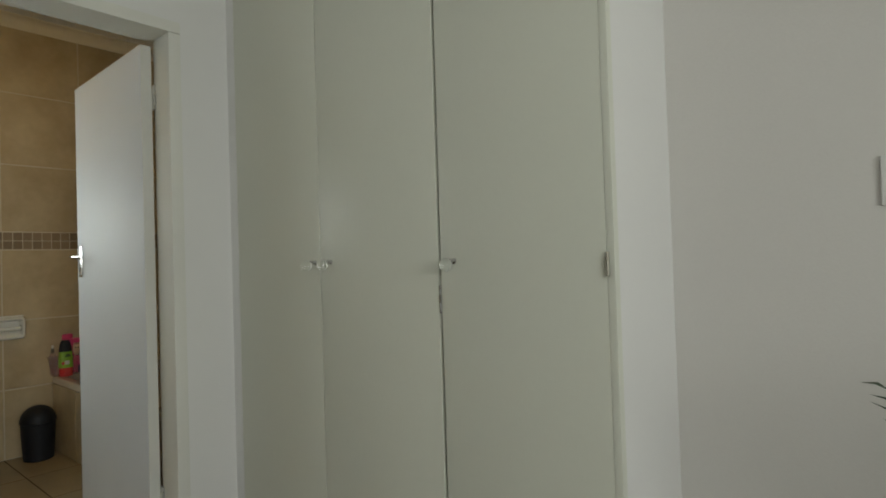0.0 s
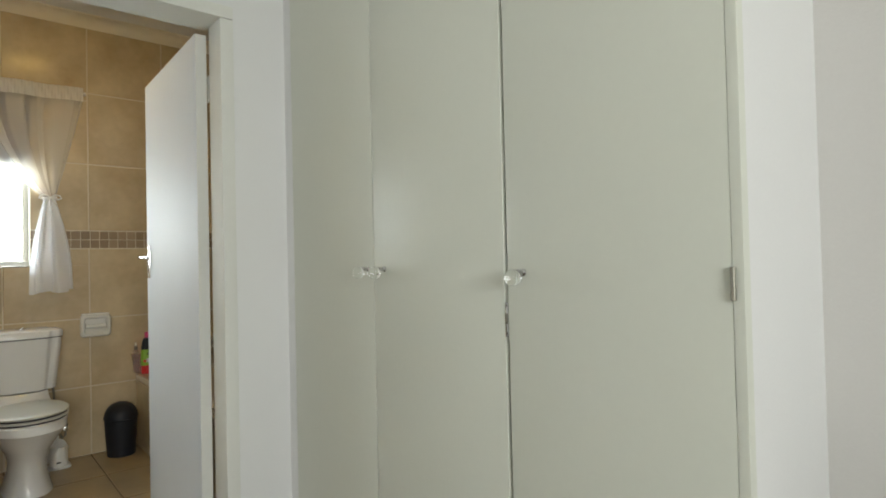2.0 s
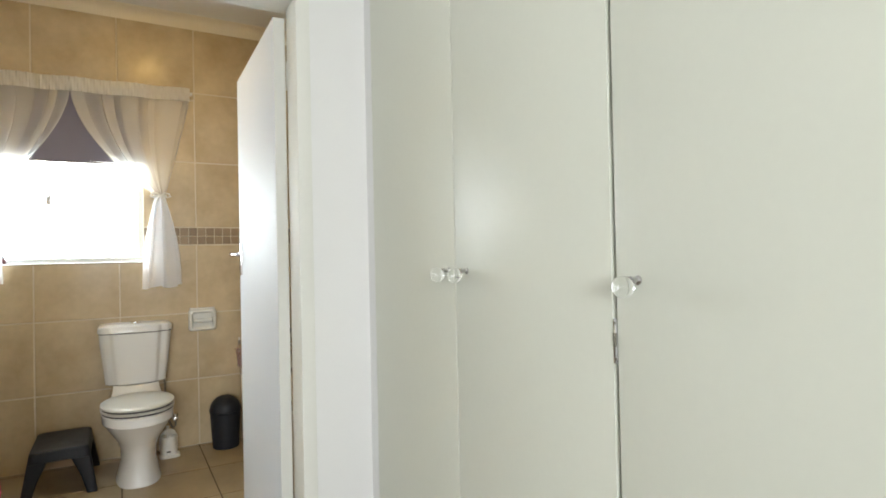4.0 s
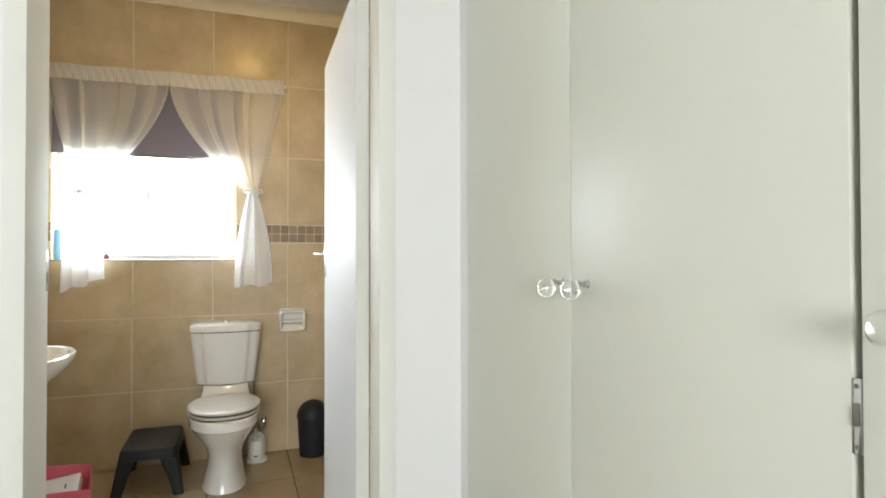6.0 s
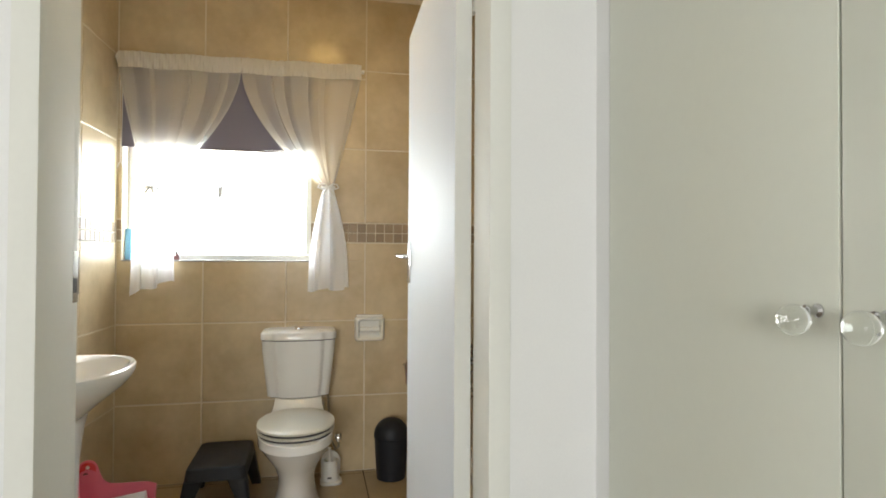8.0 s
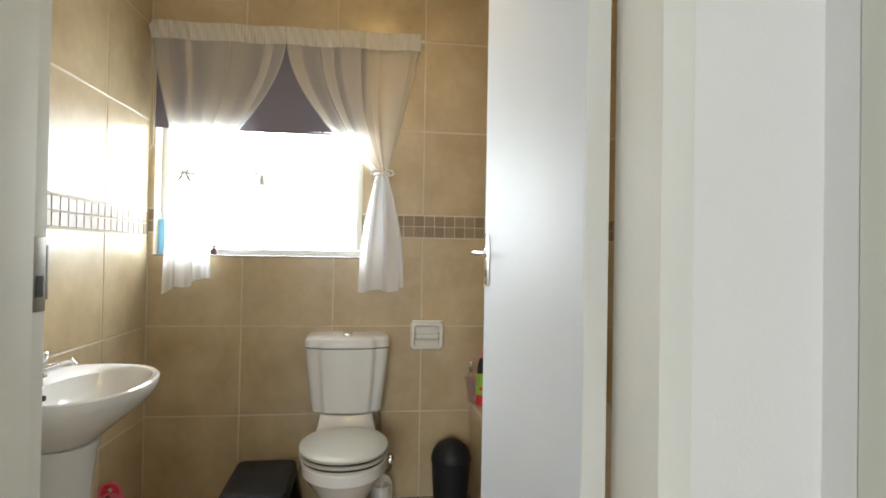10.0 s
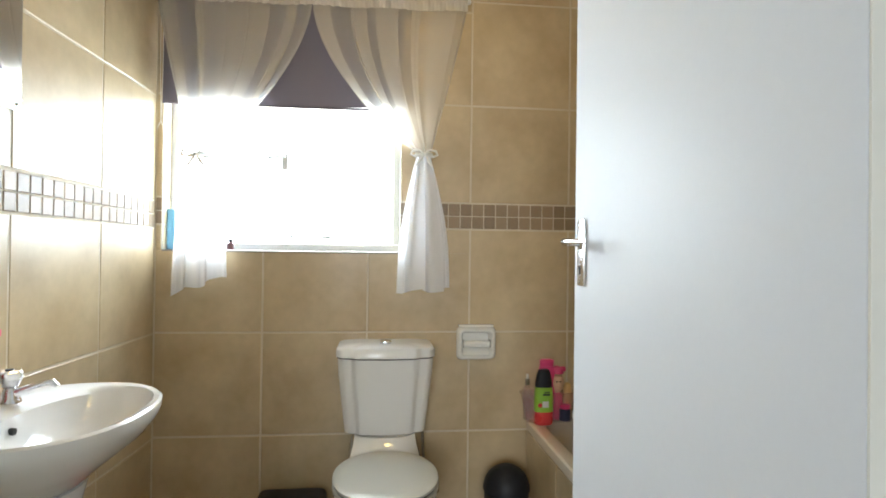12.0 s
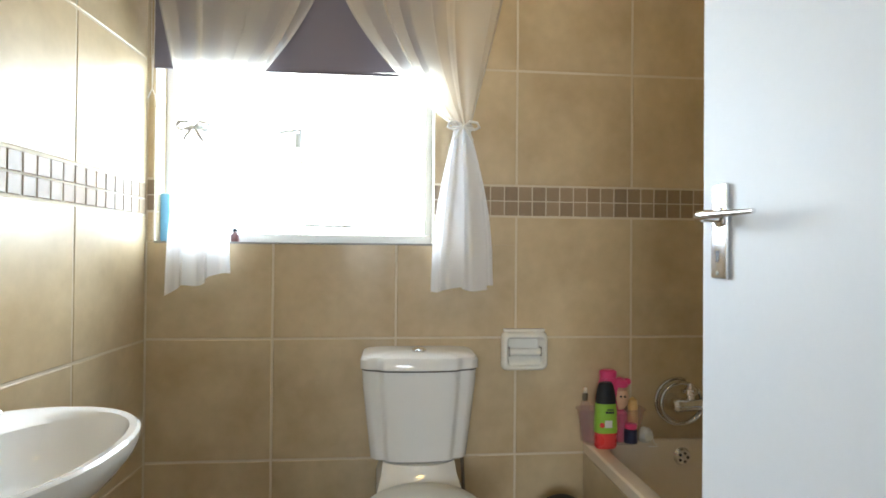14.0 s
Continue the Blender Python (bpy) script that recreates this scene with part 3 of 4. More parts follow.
def curtain(y0, y1, knot, bottom, seed, lean, rise):
    """Gathered voile panel, tied at the knot and spreading below it."""
    r = random.Random(seed)
    ph = [r.uniform(0, 6.28) for _ in range(6)]
    cur = thing("curtain", (BACK + 0.045, (y0 + y1) / 2, bottom[2]), "sheer white voile curtain tied back with a ribbon", "curtain", "bathroom window curtains")
    ky, kz = knot
    nu, nv = 220, 44

    def fold(u, grow):
        s = math.sin(u * 2 * math.pi * 6.3 + ph[0]) + 0.5 * math.sin(u * 2 * math.pi * 10.4 + ph[1]) + 0.25 * math.sin(u * 2 * math.pi * 19 + ph[2])
        return grow * s

    def sheet(rows):
        bm = B()
        vs = [[bm.verts.new(p) for p in row] for row in rows]
        for a, b in zip(vs, vs[1:]):
            for i in range(len(a) - 1):
                bm.faces.new((a[i], a[i + 1], b[i + 1], b[i]))
        return bm

    upper = []
    for j in range(nv + 1):
        v = j / nv
        z = 2.20 + (kz - 2.20) * v
        row = []
        long_u, short_u = v ** 1.75, v ** 1.12
        left_to, right_to = ky - 0.028, ky + 0.028
        e0 = y0 + (left_to - y0) * (short_u if lean < 0 else long_u)
        e1 = y1 + (right_to - y1) * (long_u if lean < 0 else short_u)
        for i in range(nu + 1):
            u = i / nu
            w = u + (0.066 * math.sin(u * 2 * math.pi * 5.2 + ph[3]) + 0.052 * math.sin(u * 2 * math.pi * 8.3 + ph[4]) + 0.016 * math.sin(u * 2 * math.pi * 17.3 + ph[5])) * math.sin(math.pi * min(1.0, u * 8, (1 - u) * 8) / 2)
            sag = 0.05 * math.sin(math.pi * v) * math.sin(math.pi * u)
            row.append((BACK + 0.048 + fold(u, 0.0065 * (1 - 0.45 * v)) + 0.014 * v, e0 + (e1 - e0) * w, z - sag * 0.3 + 0.014 * u * (1 - v)))
        upper.append(row)
    part("upper_drape", sheet(upper), CURTAIN, cur)
    hem_rows = []
    for row in upper:
        a, b = (Vector(row[-1]), Vector(row[0])) if lean < 0 else (Vector(row[0]), Vector(row[-1]))
        way = (b - a).normalized() * min(0.012, (b - a).length * 0.2)
        hem_rows.append([a + Vector((0.002, 0, 0)), a + way * 0.5 + Vector((0.0035, 0, 0)), a + way + Vector((0.002, 0, 0))])
    part("hem", sheet(hem_rows), CURTAIN, cur, "stitched double edge")
    lower = []
    b0, b1, bz = bottom
    for j in range(31):
        v = j / 30
        g = math.sin(min(1.0, v * 1.25) * math.pi / 2) * 0.75 + v * 0.25
        row = []
        for i in range(nu + 1):
            u = i / nu
            e0, e1 = (ky - 0.028) + (b0 - ky + 0.028) * g, (ky + 0.028) + (b1 - ky - 0.028) * g
            hem = (rise * (u - 0.3) + 0.008 * math.sin(u * 11 + ph[4])) * v
            w = u + (0.062 * math.sin(u * 2 * math.pi * 2.6 + ph[1]) + 0.022 * math.sin(u * 2 * math.pi * 5.3 + ph[3])) * min(1.0, u * 8, (1 - u) * 8)
            row.append((BACK + 0.062 + (0.006 + 0.009 * v) * (math.sin(u * 2 * math.pi * 2.6 + ph[0]) + 0.45 * math.sin(u * 2 * math.pi * 5.3 + ph[2])) - 0.004 * v, e0 + (e1 - e0) * w, kz + (bz - kz) * v + hem))
        lower.append(row)
    part("lower_drape", sheet(lower), CURTAIN_GATHERED, cur)
    # gathered heading
    rows = []
    for z in (2.180, 2.200, 2.222, 2.245, 2.264):
        rows.append([(BACK + 0.066 + 0.0014 * math.sin(i * 1.9 + ph[2]) + 0.003 * math.sin(i * 0.7 + z * 60), y0 + (y1 - y0) * i / 130, z + 0.016 * (y0 + (y1 - y0) * i / 130) + 0.0012 * math.sin(i * 0.9 + ph[0]) + 0.003 * math.sin(i * 0.11 + ph[1])) for i in range(131)])
    part("heading", sheet(rows), HEADER, cur, "gathered curtain heading")
    # ribbon with a bow
    bm = tube(B(), [(BACK + 0.062 + 0.026 * math.cos(t), ky + 0.034 * math.sin(t), kz + 0.004 * math.sin(2 * t)) for t in [k * 2 * math.pi / 16 for k in range(17)]], 0.0065, 8)
    tie = part("tie", bm, RIBBON, cur, "white ribbon bow")
    for sg in (-1, 1):
        bm = B()
        path = [(BACK + 0.092, ky, kz), (BACK + 0.10, ky + sg * 0.022, kz + 0.016), (BACK + 0.10, ky + sg * 0.047, kz + 0.012), (BACK + 0.10, ky + sg * 0.055, kz - 0.004), (BACK + 0.098, ky + sg * 0.038, kz - 0.012), (BACK + 0.094, ky, kz - 0.002)]
        tube(bm, path, [0.003, 0.0045, 0.005, 0.005, 0.0045, 0.003], 7)
        tube(bm, [(BACK + 0.092, ky, kz), (BACK + 0.10, ky + sg * 0.02, kz - 0.03), (BACK + 0.095, ky + sg * 0.034, kz - 0.05)], [0.004, 0.006, 0.003], 7)
        part("bow_loop", bm, RIBBON, tie)
    return cur


curtain(-0.378, 0.222, (-0.212, 1.560), (-0.312, -0.098, 1.028), 2, -1, 0.075)
curtain(0.224, 0.862, (0.684, 1.588), (0.578, 0.800, 1.022), 7, 1, 0.012)

# things on the ledge
carton = thing("carton", (-3.93, -0.345, WZ0), "narrow blue carton standing on the window ledge", "carton")
part("body", box(B(), -3.955, -3.915, -0.364, -0.333, WZ0, 1.35, 0.002), BLUE, carton)
part("flap", box(B(), -3.953, -3.917, -0.362, -0.335, 1.3505, 1.353), WHITE_PLASTIC, carton)
bottle = thing("small_bottle", (-3.925, -0.112, WZ0), "small dark red bottle on the window ledge", "bottle")
part("body", lathe(B(), -3.925, -0.112, [(0.012, WZ0), (0.015, WZ0 + 0.003), (0.015, WZ0 + 0.026), (0.008, WZ0 + 0.033)], 18), BROWN_GLASS, bottle)
part("cap", lathe(B(), -3.925, -0.112, [(0.008, WZ0 + 0.0335), (0.009, WZ0 + 0.035), (0.009, WZ0 + 0.045), (0.006, WZ0 + 0.047)], 18), BLACK_PLASTIC, bottle)

# ---- toilet ----
toilet = thing("toilet", (-3.5, 0.535, 0), "white ceramic close-coupled toilet with its lid closed", "toilet")
TY = 0.537
bm = loft(B(), [oval(-3.52, TY, 0.0, 0.235, 0.112, 44, 2.6), oval(-3.52, TY, 0.02, 0.228, 0.106, 44, 2.5), oval(-3.52, TY, 0.10, 0.205, 0.088, 44, 2.3),
                oval(-3.51, TY, 0.17, 0.205, 0.088, 44, 2.2), oval(-3.49, TY, 0.23, 0.225, 0.108, 44, 2.1), oval(-3.455, TY, 0.29, 0.255, 0.142, 44, 2.1),
                oval(-3.43, TY, 0.335, 0.262, 0.168, 44, 2.1), oval(-3.42, TY, 0.345, 0.262, 0.174, 44, 2.1), oval(-3.42, TY, 0.385, 0.262, 0.174, 44, 2.1), oval(-3.42, TY, 0.39, 0.255, 0.168, 44, 2.1)])
part("bowl", bm, CERAMIC, toilet)
bm = loft(B(), [[(-3.862, TY - w - 0.006, z)] + [(-3.60 + d - 0.05 * abs(k / 6) ** 3, TY + w * k / 6, z) for k in range(-6, 7)] + [(-3.862, TY + w + 0.006, z)] for z, d, w in ((0.30, -0.02, 0.14), (0.385, 0.02, 0.138), (0.41, -0.01, 0.130), (0.435, -0.045, 0.122), (0.466, -0.07, 0.118))])
part("cistern_shelf", bm, CERAMIC, toilet)
part("seat", loft(B(), [oval(-3.405, TY, z, a, b, 44, 2.15) for z, a, b in ((0.398, 0.216, 0.173), (0.401, 0.221, 0.178), (0.409, 0.221, 0.178), (0.412, 0.216, 0.173))]), SEAT, toilet, "off-white plastic seat ring")
part("lid", loft(B(), [oval(-3.405, TY, z, a, b, 44, 2.15) for z, a, b in ((0.420, 0.215, 0.172), (0.422, 0.221, 0.178), (0.430, 0.221, 0.178), (0.435, 0.214, 0.171), (0.438, 0.18, 0.14), (0.4395, 0.10, 0.08))]), SEAT, toilet, "off-white plastic lid")
# Black discs put the shade of the two seat gaps into colour.
for z in (0.394, 0.416):
    part("buffer", loft(B(), [oval(-3.405, TY, z + d, 0.215, 0.171, 44, 2.15) for d in (-0.0038, 0.0038)]), DARK_PRINT_SHADE, toilet, "black filler as the shade in the seat gap")


def cistern_ring(z, half, depth):
    """Outline with a bowed front panel and slightly stepped sides."""
    back, pts = -3.868, []
    for k in range(65):
        u = -1 + 2 * k / 64
        bow = 0.022 * (1 - u * u)
        step = 0.014 * (0.5 + 0.5 * math.cos(math.pi * min(1, max(0, (abs(u) - 0.60) / 0.13))))
        edge = -0.02 * max(0, (abs(u) - 0.86) / 0.14) ** 2
        pts.append((back + depth + bow + step + edge, TY + half * u, z))
    return [(back, TY - half, z)] + pts + [(back, TY + half, z)]


bm = loft(B(), [cistern_ring(z, h, d) for z, h, d in ((0.468, 0.150, 0.140), (0.474, 0.158, 0.148), (0.60, 0.172, 0.160), (0.71, 0.184, 0.168), (0.767, 0.187, 0.171))])
part("cistern", bm, CERAMIC, toilet)
bm = loft(B(), [cistern_ring(z, h, d) for z, h, d in ((0.771, 0.189, 0.174), (0.774, 0.193, 0.178), (0.802, 0.193, 0.178), (0.811, 0.188, 0.172), (0.817, 0.168, 0.150), (0.820, 0.12, 0.11))])
part("cistern_lid", bm, CERAMIC, toilet)
# Black ring stands in for shade in the joint below the lid.
part("lid_joint", loft(B(), [cistern_ring(z, 0.188, 0.1725) for z in (0.7672, 0.7708)]), DARK_PRINT_SHADE, toilet)
part("flush_button", lathe(B(), -3.750, TY, [(0.006, 0.8175), (0.024, 0.8185), (0.024, 0.827), (0.019, 0.831), (0.004, 0.8315)], 24), CHROME, toilet, "round chrome flush button")

valve = thing("stop_valve", (BACK, 0.752, 0.2), "small chrome water valve on the tiled wall", "valve")
bm = lathe(B(), 0.752, 0.200, [(0.020, BACK), (0.020, BACK + 0.004), (0.009, BACK + 0.006), (0.009, BACK + 0.045), (0.014, BACK + 0.047), (0.014, BACK + 0.062), (0.008, BACK + 0.064)], 20, "x")
part("body", bm, CHROME, valve)
part("handle", lathe(B(), BACK + 0.05, 0.752, [(0.006, 0.214), (0.016, 0.218), (0.016, 0.232), (0.010, 0.236)], 16), CHROME, valve)
part("hose", tube(B(), [(BACK + 0.05, 0.752, 0.19), (BACK + 0.05, 0.752, 0.16), (BACK + 0.05, 0.735, 0.145), (BACK + 0.05, 0.712, 0.20), (BACK + 0.06, 0.700, 0.32), (BACK + 0.07, 0.690, 0.470)], 0.006, 10), STEEL, valve, "braided steel hose")

brush = thing("toilet_brush", (-3.735, 0.705, 0), "white plastic toilet brush in its holder on the floor", "toilet brush")
part("holder", lathe(B(), -3.735, 0.705, [(0.046, 0.0), (0.050, 0.004), (0.046, 0.06), (0.041, 0.118), (0.038, 0.122), (0.036, 0.116), (0.036, 0.05)], 26), WHITE_PLASTIC, brush)
part("handle", tube(B(), [(-3.735, 0.705, 0.06), (-3.735, 0.703, 0.15), (-3.737, 0.700, 0.185)], [0.007, 0.006, 0.009], 10), WHITE_PLASTIC, brush)
part("caddy", loft(B(), [rounded(-3.790 + o, -3.680 - o, 0.652 + o, 0.766 - o, z, 0.03, 6) for z, o in ((0.0, 0.004), (0.004, 0.0), (0.012, 0.0), (0.018, 0.006))]), WHITE_PLASTIC, brush)
part("back_shield", loft(B(), [[(-3.788 - 0.012 * abs(u) ** 2, 0.709 + 0.052 * u, z0 + (z1 - z0) * (1 - abs(u) ** 3)) for u in [k / 6 for k in range(-6, 7)]] + [(-3.800, 0.709 + 0.052 * u, z0 + (z1 - z0) * (1 - abs(u) ** 3)) for u in [k / 6 for k in range(6, -7, -1)]] for z0, z1 in ((0.0185, 0.0185), (0.10, 0.150))]), WHITE_PLASTIC, brush)
part("label_bar", box(B(), -3.6885, -3.6870, 0.690, 0.712, 0.036, 0.044), DARK_PRINT_SHADE, brush, "dark printed mark")

# ---- paper holder ----
holder = thing("toilet_roll_holder", (BACK, 0.93, 0.80), "cream-white ceramic recessed toilet roll holder on the tiles", "toilet roll holder")
HY0, HY1, HZ0, HZ1 = 0.836, 1.005, 0.732, 0.873


def plate(x, o, r):
    """Rounded rectangle on the wall, o metres inside the holder's outline."""
    return [(x, p[0], p[1]) for p in rounded(HY0 + o, HY1 - o, HZ0 + o, HZ1 - o, 0, r, 6)]


bm = loft(B(), [plate(BACK, 0.004, 0.02), plate(BACK + 0.020, 0.0, 0.022), plate(BACK + 0.042, 0.004, 0.024), plate(BACK + 0.050, 0.010, 0.022), plate(BACK + 0.051, 0.016, 0.018),
                plate(BACK + 0.046, 0.0205, 0.014), plate(BACK + 0.004, 0.030, 0.010)])
part("surround", bm, HOLDER, holder)
part("lip", box(B(), BACK, BACK + 0.030, HY0 + 0.010, HY1 - 0.010, HZ1 - 0.002, HZ1 + 0.007, 0.003), HOLDER, holder)
part("roller", tube(B(), [(BACK + 0.030, HY0 + 0.024, HZ0 + 0.068), (BACK + 0.030, HY1 - 0.024, HZ0 + 0.068)], 0.0125, 20), HOLDER, holder, "plain white roller")
part("tray", loft(B(), [[(BACK + d, y, HZ0 + h) for d, h in ((0.005, 0.024), (0.040, 0.020), (0.026, 0.036), (0.012, 0.050), (0.005, 0.054))] for y in (HY0 + 0.028, HY1 - 0.028)]), HOLDER, holder, "sloping white scoop")
for y in (HY0 + 0.026, HY1 - 0.0285):
    part("roller_end", box(B(), BACK + 0.014, BACK + 0.046, y, y + 0.0025, HZ0 + 0.054, HZ0 + 0.086), STEEL, holder)

# ---- bin ----
bin_ob = thing("pedal_bin", (-3.735, 1.032, 0), "black plastic dome-top bin beside the bathtub", "bin")
BX, BY = -3.735, 1.032
part("body", lathe(B(), BX, BY, [(0.072, 0.0), (0.078, 0.004), (0.086, 0.12), (0.091, 0.222), (0.088, 0.226)], 36), BLACK_PLASTIC, bin_ob)
part("dome_lid", lathe(B(), BX, BY, [(0.088, 0.2265), (0.095, 0.229), (0.095, 0.240)] + [(0.093 * math.cos(a), 0.240 + 0.088 * math.sin(a)) for a in [k * math.pi / 20 for k in range(1, 10)]], 36), BLACK_PLASTIC, bin_ob)
bm = box(B(), BX + 0.04, BX + 0.0505, BY - 0.045, BY + 0.045, 0.252, 0.300, 0.003)
part("swing_flap", bm, BLACK_PLASTIC, bin_ob)

# ---- step stool ----
stool = thing("step_stool", (-3.55, 0.17, 0), "charcoal plastic step stool with splayed legs", "step stool")
SX0, SX1, SY0, SY1, SZ = -3.80, -3.40, 0.052, 0.305, 0.235


bm = loft(B(), [rounded(SX0 - o, SX1 + o, SY0 - o, SY1 + o, z) for z, o in ((SZ - 0.055, 0.010), (SZ - 0.012, 0.004), (SZ - 0.003, 0.0), (SZ, -0.006), (SZ - 0.003, -0.03))])
part("top", bm, BLACK_PLASTIC, stool)
for sx in (0, 1):
    for sy in (0, 1):
        x, y = (SX0 if sx == 0 else SX1), (SY0 if sy == 0 else SY1)
        ox, oy = (-1 if sx == 0 else 1), (-1 if sy == 0 else 1)
        rings = []
        for z, w, push in ((0.0, 0.048, 0.040), (0.012, 0.048, 0.038), (0.09, 0.058, 0.024), (SZ - 0.056, 0.085, 0.010)):
            xa, xb = sorted((x + ox * push, x + ox * (push - w)))
            ya, yb = sorted((y + oy * push, y + oy * (push - w)))
            rings.append(rounded(xa, xb, ya, yb, z, 0.012, 3))
        part("leg", loft(B(), rings), BLACK_PLASTIC, stool)
part("rear_apron", box(B(), SX0 - 0.008, SX0 + 0.004, SY0 + 0.07, SY1 - 0.07, SZ - 0.085, SZ - 0.056), BLACK_PLASTIC, stool)

# ---- pink tub ----
tub = thing("storage_box", (-3.35, -0.24, 0), "pink plastic storage box with a tall rounded back corner", "storage box")
PX0, PX1, PY0, PY1 = -3.462, -3.240, -0.406, -0.080


def box_top(x, y):
    """Height of the box's rim: an arch in the back corner, then low sides."""
    low = 0.178 - 0.052 * (x - PX0) / (PX1 - PX0)
    if x > PX0 + 0.02:
        return low + (0.05 * math.exp(-((x - PX0) / 0.05) ** 2) if y < -0.35 else 0.0)
    t = (y + 0.366) / 0.043
    head = 0.247 + 0.043 * math.sqrt(max(0.0, 1 - t * t)) if t < 0.93 else 0.178 + 0.085 * math.exp(-(t - 0.93) / 0.42)
    return max(head, low) - 0.014 * max(0.0, (y + 0.12) / 0.04)


def box_ring(o, level):
    """Outline o metres inside; level 0 is the foot, 1 the rim. The box widens to the front."""
    pts = []
    corners = [(PX0 + o, PY0 + o), (PX0 + o, PY1 - o), (PX1 - o, PY1 - o), (PX1 - o, PY0 + o)]
    for (xa, ya), (xb, yb) in zip(corners, corners[1:] + corners[:1]):
        for k in range(36):
            f = k / 36
            x, y = xa + (xb - xa) * f, ya + (yb - ya) * f
            z = level * box_top(x, y)
            taper = 0.022 * (1 - level)
            y += (x - PX0) * 0.21 * (y - PY0) / (PY1 - PY0)
            pts.append((x + taper * (-3.35 - x) * 6, y + taper * (-0.24 - y) * 4, z))
    return pts


part("body", loft(B(), [box_ring(0.0, 0.0), box_ring(0.0, 0.5), box_ring(0.0, 0.97), box_ring(0.0010, 1.0), box_ring(0.0035, 1.0), box_ring(0.0045, 0.97), box_ring(0.0045, 0.5), box_ring(0.0045, 0.03)]), PINK, tub)


def arch(x, half, top, foot, n=14):
    """Upright outline with a round head."""
    cy = -0.366
    return [(x, cy - half, foot)] + [(x, cy - half * math.cos(k * math.pi / n), top - half + half * math.sin(k * math.pi / n)) for k in range(n + 1)] + [(x, cy + half, foot)]


front_card = part("picture", loft(B(), [arch(-3.4572, 0.034, 0.281, 0.12), arch(-3.4555, 0.033, 0.280, 0.121)]), RED, tub, "red printed oval")
for y, z, r, m in ((-0.366, 0.258, 0.008, WHITE_PLASTIC), (-0.374, 0.226, 0.011, BROWN_GLASS), (-0.356, 0.212, 0.009, BLUE), (-0.370, 0.192, 0.010, SKIN_TOY), (-0.350, 0.178, 0.008, BROWN_GLASS), (-0.378, 0.164, 0.010, SKIN_TOY)):
    part("print_spot", lathe(B(), y, z, [(r, -3.4554), (r * 0.9, -3.4545)], 14, "x"), m, front_card)
bag = thing("paper_box", (-3.34, -0.215, 0.01), "flat white printed box lying in the pink storage box", "box")
tilt = Matrix.Translation((-3.345, -0.222, 0.098)) @ pose(0, 0, 0, 7, 8, 8)
bm = box(B(), -0.088, 0.088, -0.118, 0.118, -0.030, 0.020, 0.003)
bm.transform(tilt)
part("carton", bm, WHITE_PLASTIC, bag)
bm = box(B(), 0.0, 0.045, 0.060, 0.067, 0.0204, 0.0212)
bm.transform(tilt)
part("print_bar", bm, DARK_PRINT_SHADE, bag, "dark printed stroke")

# ---- washbasin ----
basin = thing("washbasin", (-2.86, -0.28, 0), "white ceramic pedestal washbasin on the tiled wall", "washbasin")
GX, GY = -2.86, -0.248


def basin_ring(z, a, b, cy=GY, cx=GX):
    return [(x, max(y, south_y(x) + 0.001), zz) for x, y, zz in oval(cx, cy, z, a, b, 60, 2.25)]


bm = loft(B(), [basin_ring(z - 0.012, a, b, cy) for z, a, b, cy in (
    (0.640, 0.095, 0.095, -0.285), (0.660, 0.125, 0.115, -0.278), (0.705, 0.195, 0.150, -0.262), (0.752, 0.252, 0.186, -0.240),
    (0.785, 0.279, 0.217, GY), (0.804, 0.286, 0.224, GY), (0.818, 0.286, 0.224, GY), (0.823, 0.280, 0.218, GY), (0.819, 0.256, 0.164, -0.210),
    (0.806, 0.243, 0.136, -0.190), (0.76, 0.215, 0.120, -0.194), (0.715, 0.150, 0.086, -0.200), (0.700, 0.06, 0.045, -0.205))])
bowl = part("bowl", bm, CERAMIC, basin)
part("pedestal", loft(B(), [oval(-2.85, -0.275, z, a, b, 36, 2.5) for z, a, b in ((0, 0.115, 0.105), (0.03, 0.105, 0.098), (0.25, 0.082, 0.082), (0.48, 0.086, 0.085), (0.60, 0.100, 0.098), (0.640, 0.112, 0.108))]), CERAMIC, basin)
part("overflow", lathe(B(), -2.85, 0.766, [(0.0085, -0.335), (0.008, -0.309), (0.003, -0.3085)], 16, "y"), DARK_PRINT_SHADE, bowl, "dark overflow hole")
part("drain", lathe(B(), -2.85, -0.21, [(0.02, 0.6885), (0.02, 0.691), (0.012, 0.6915)], 18), CHROME, bowl)


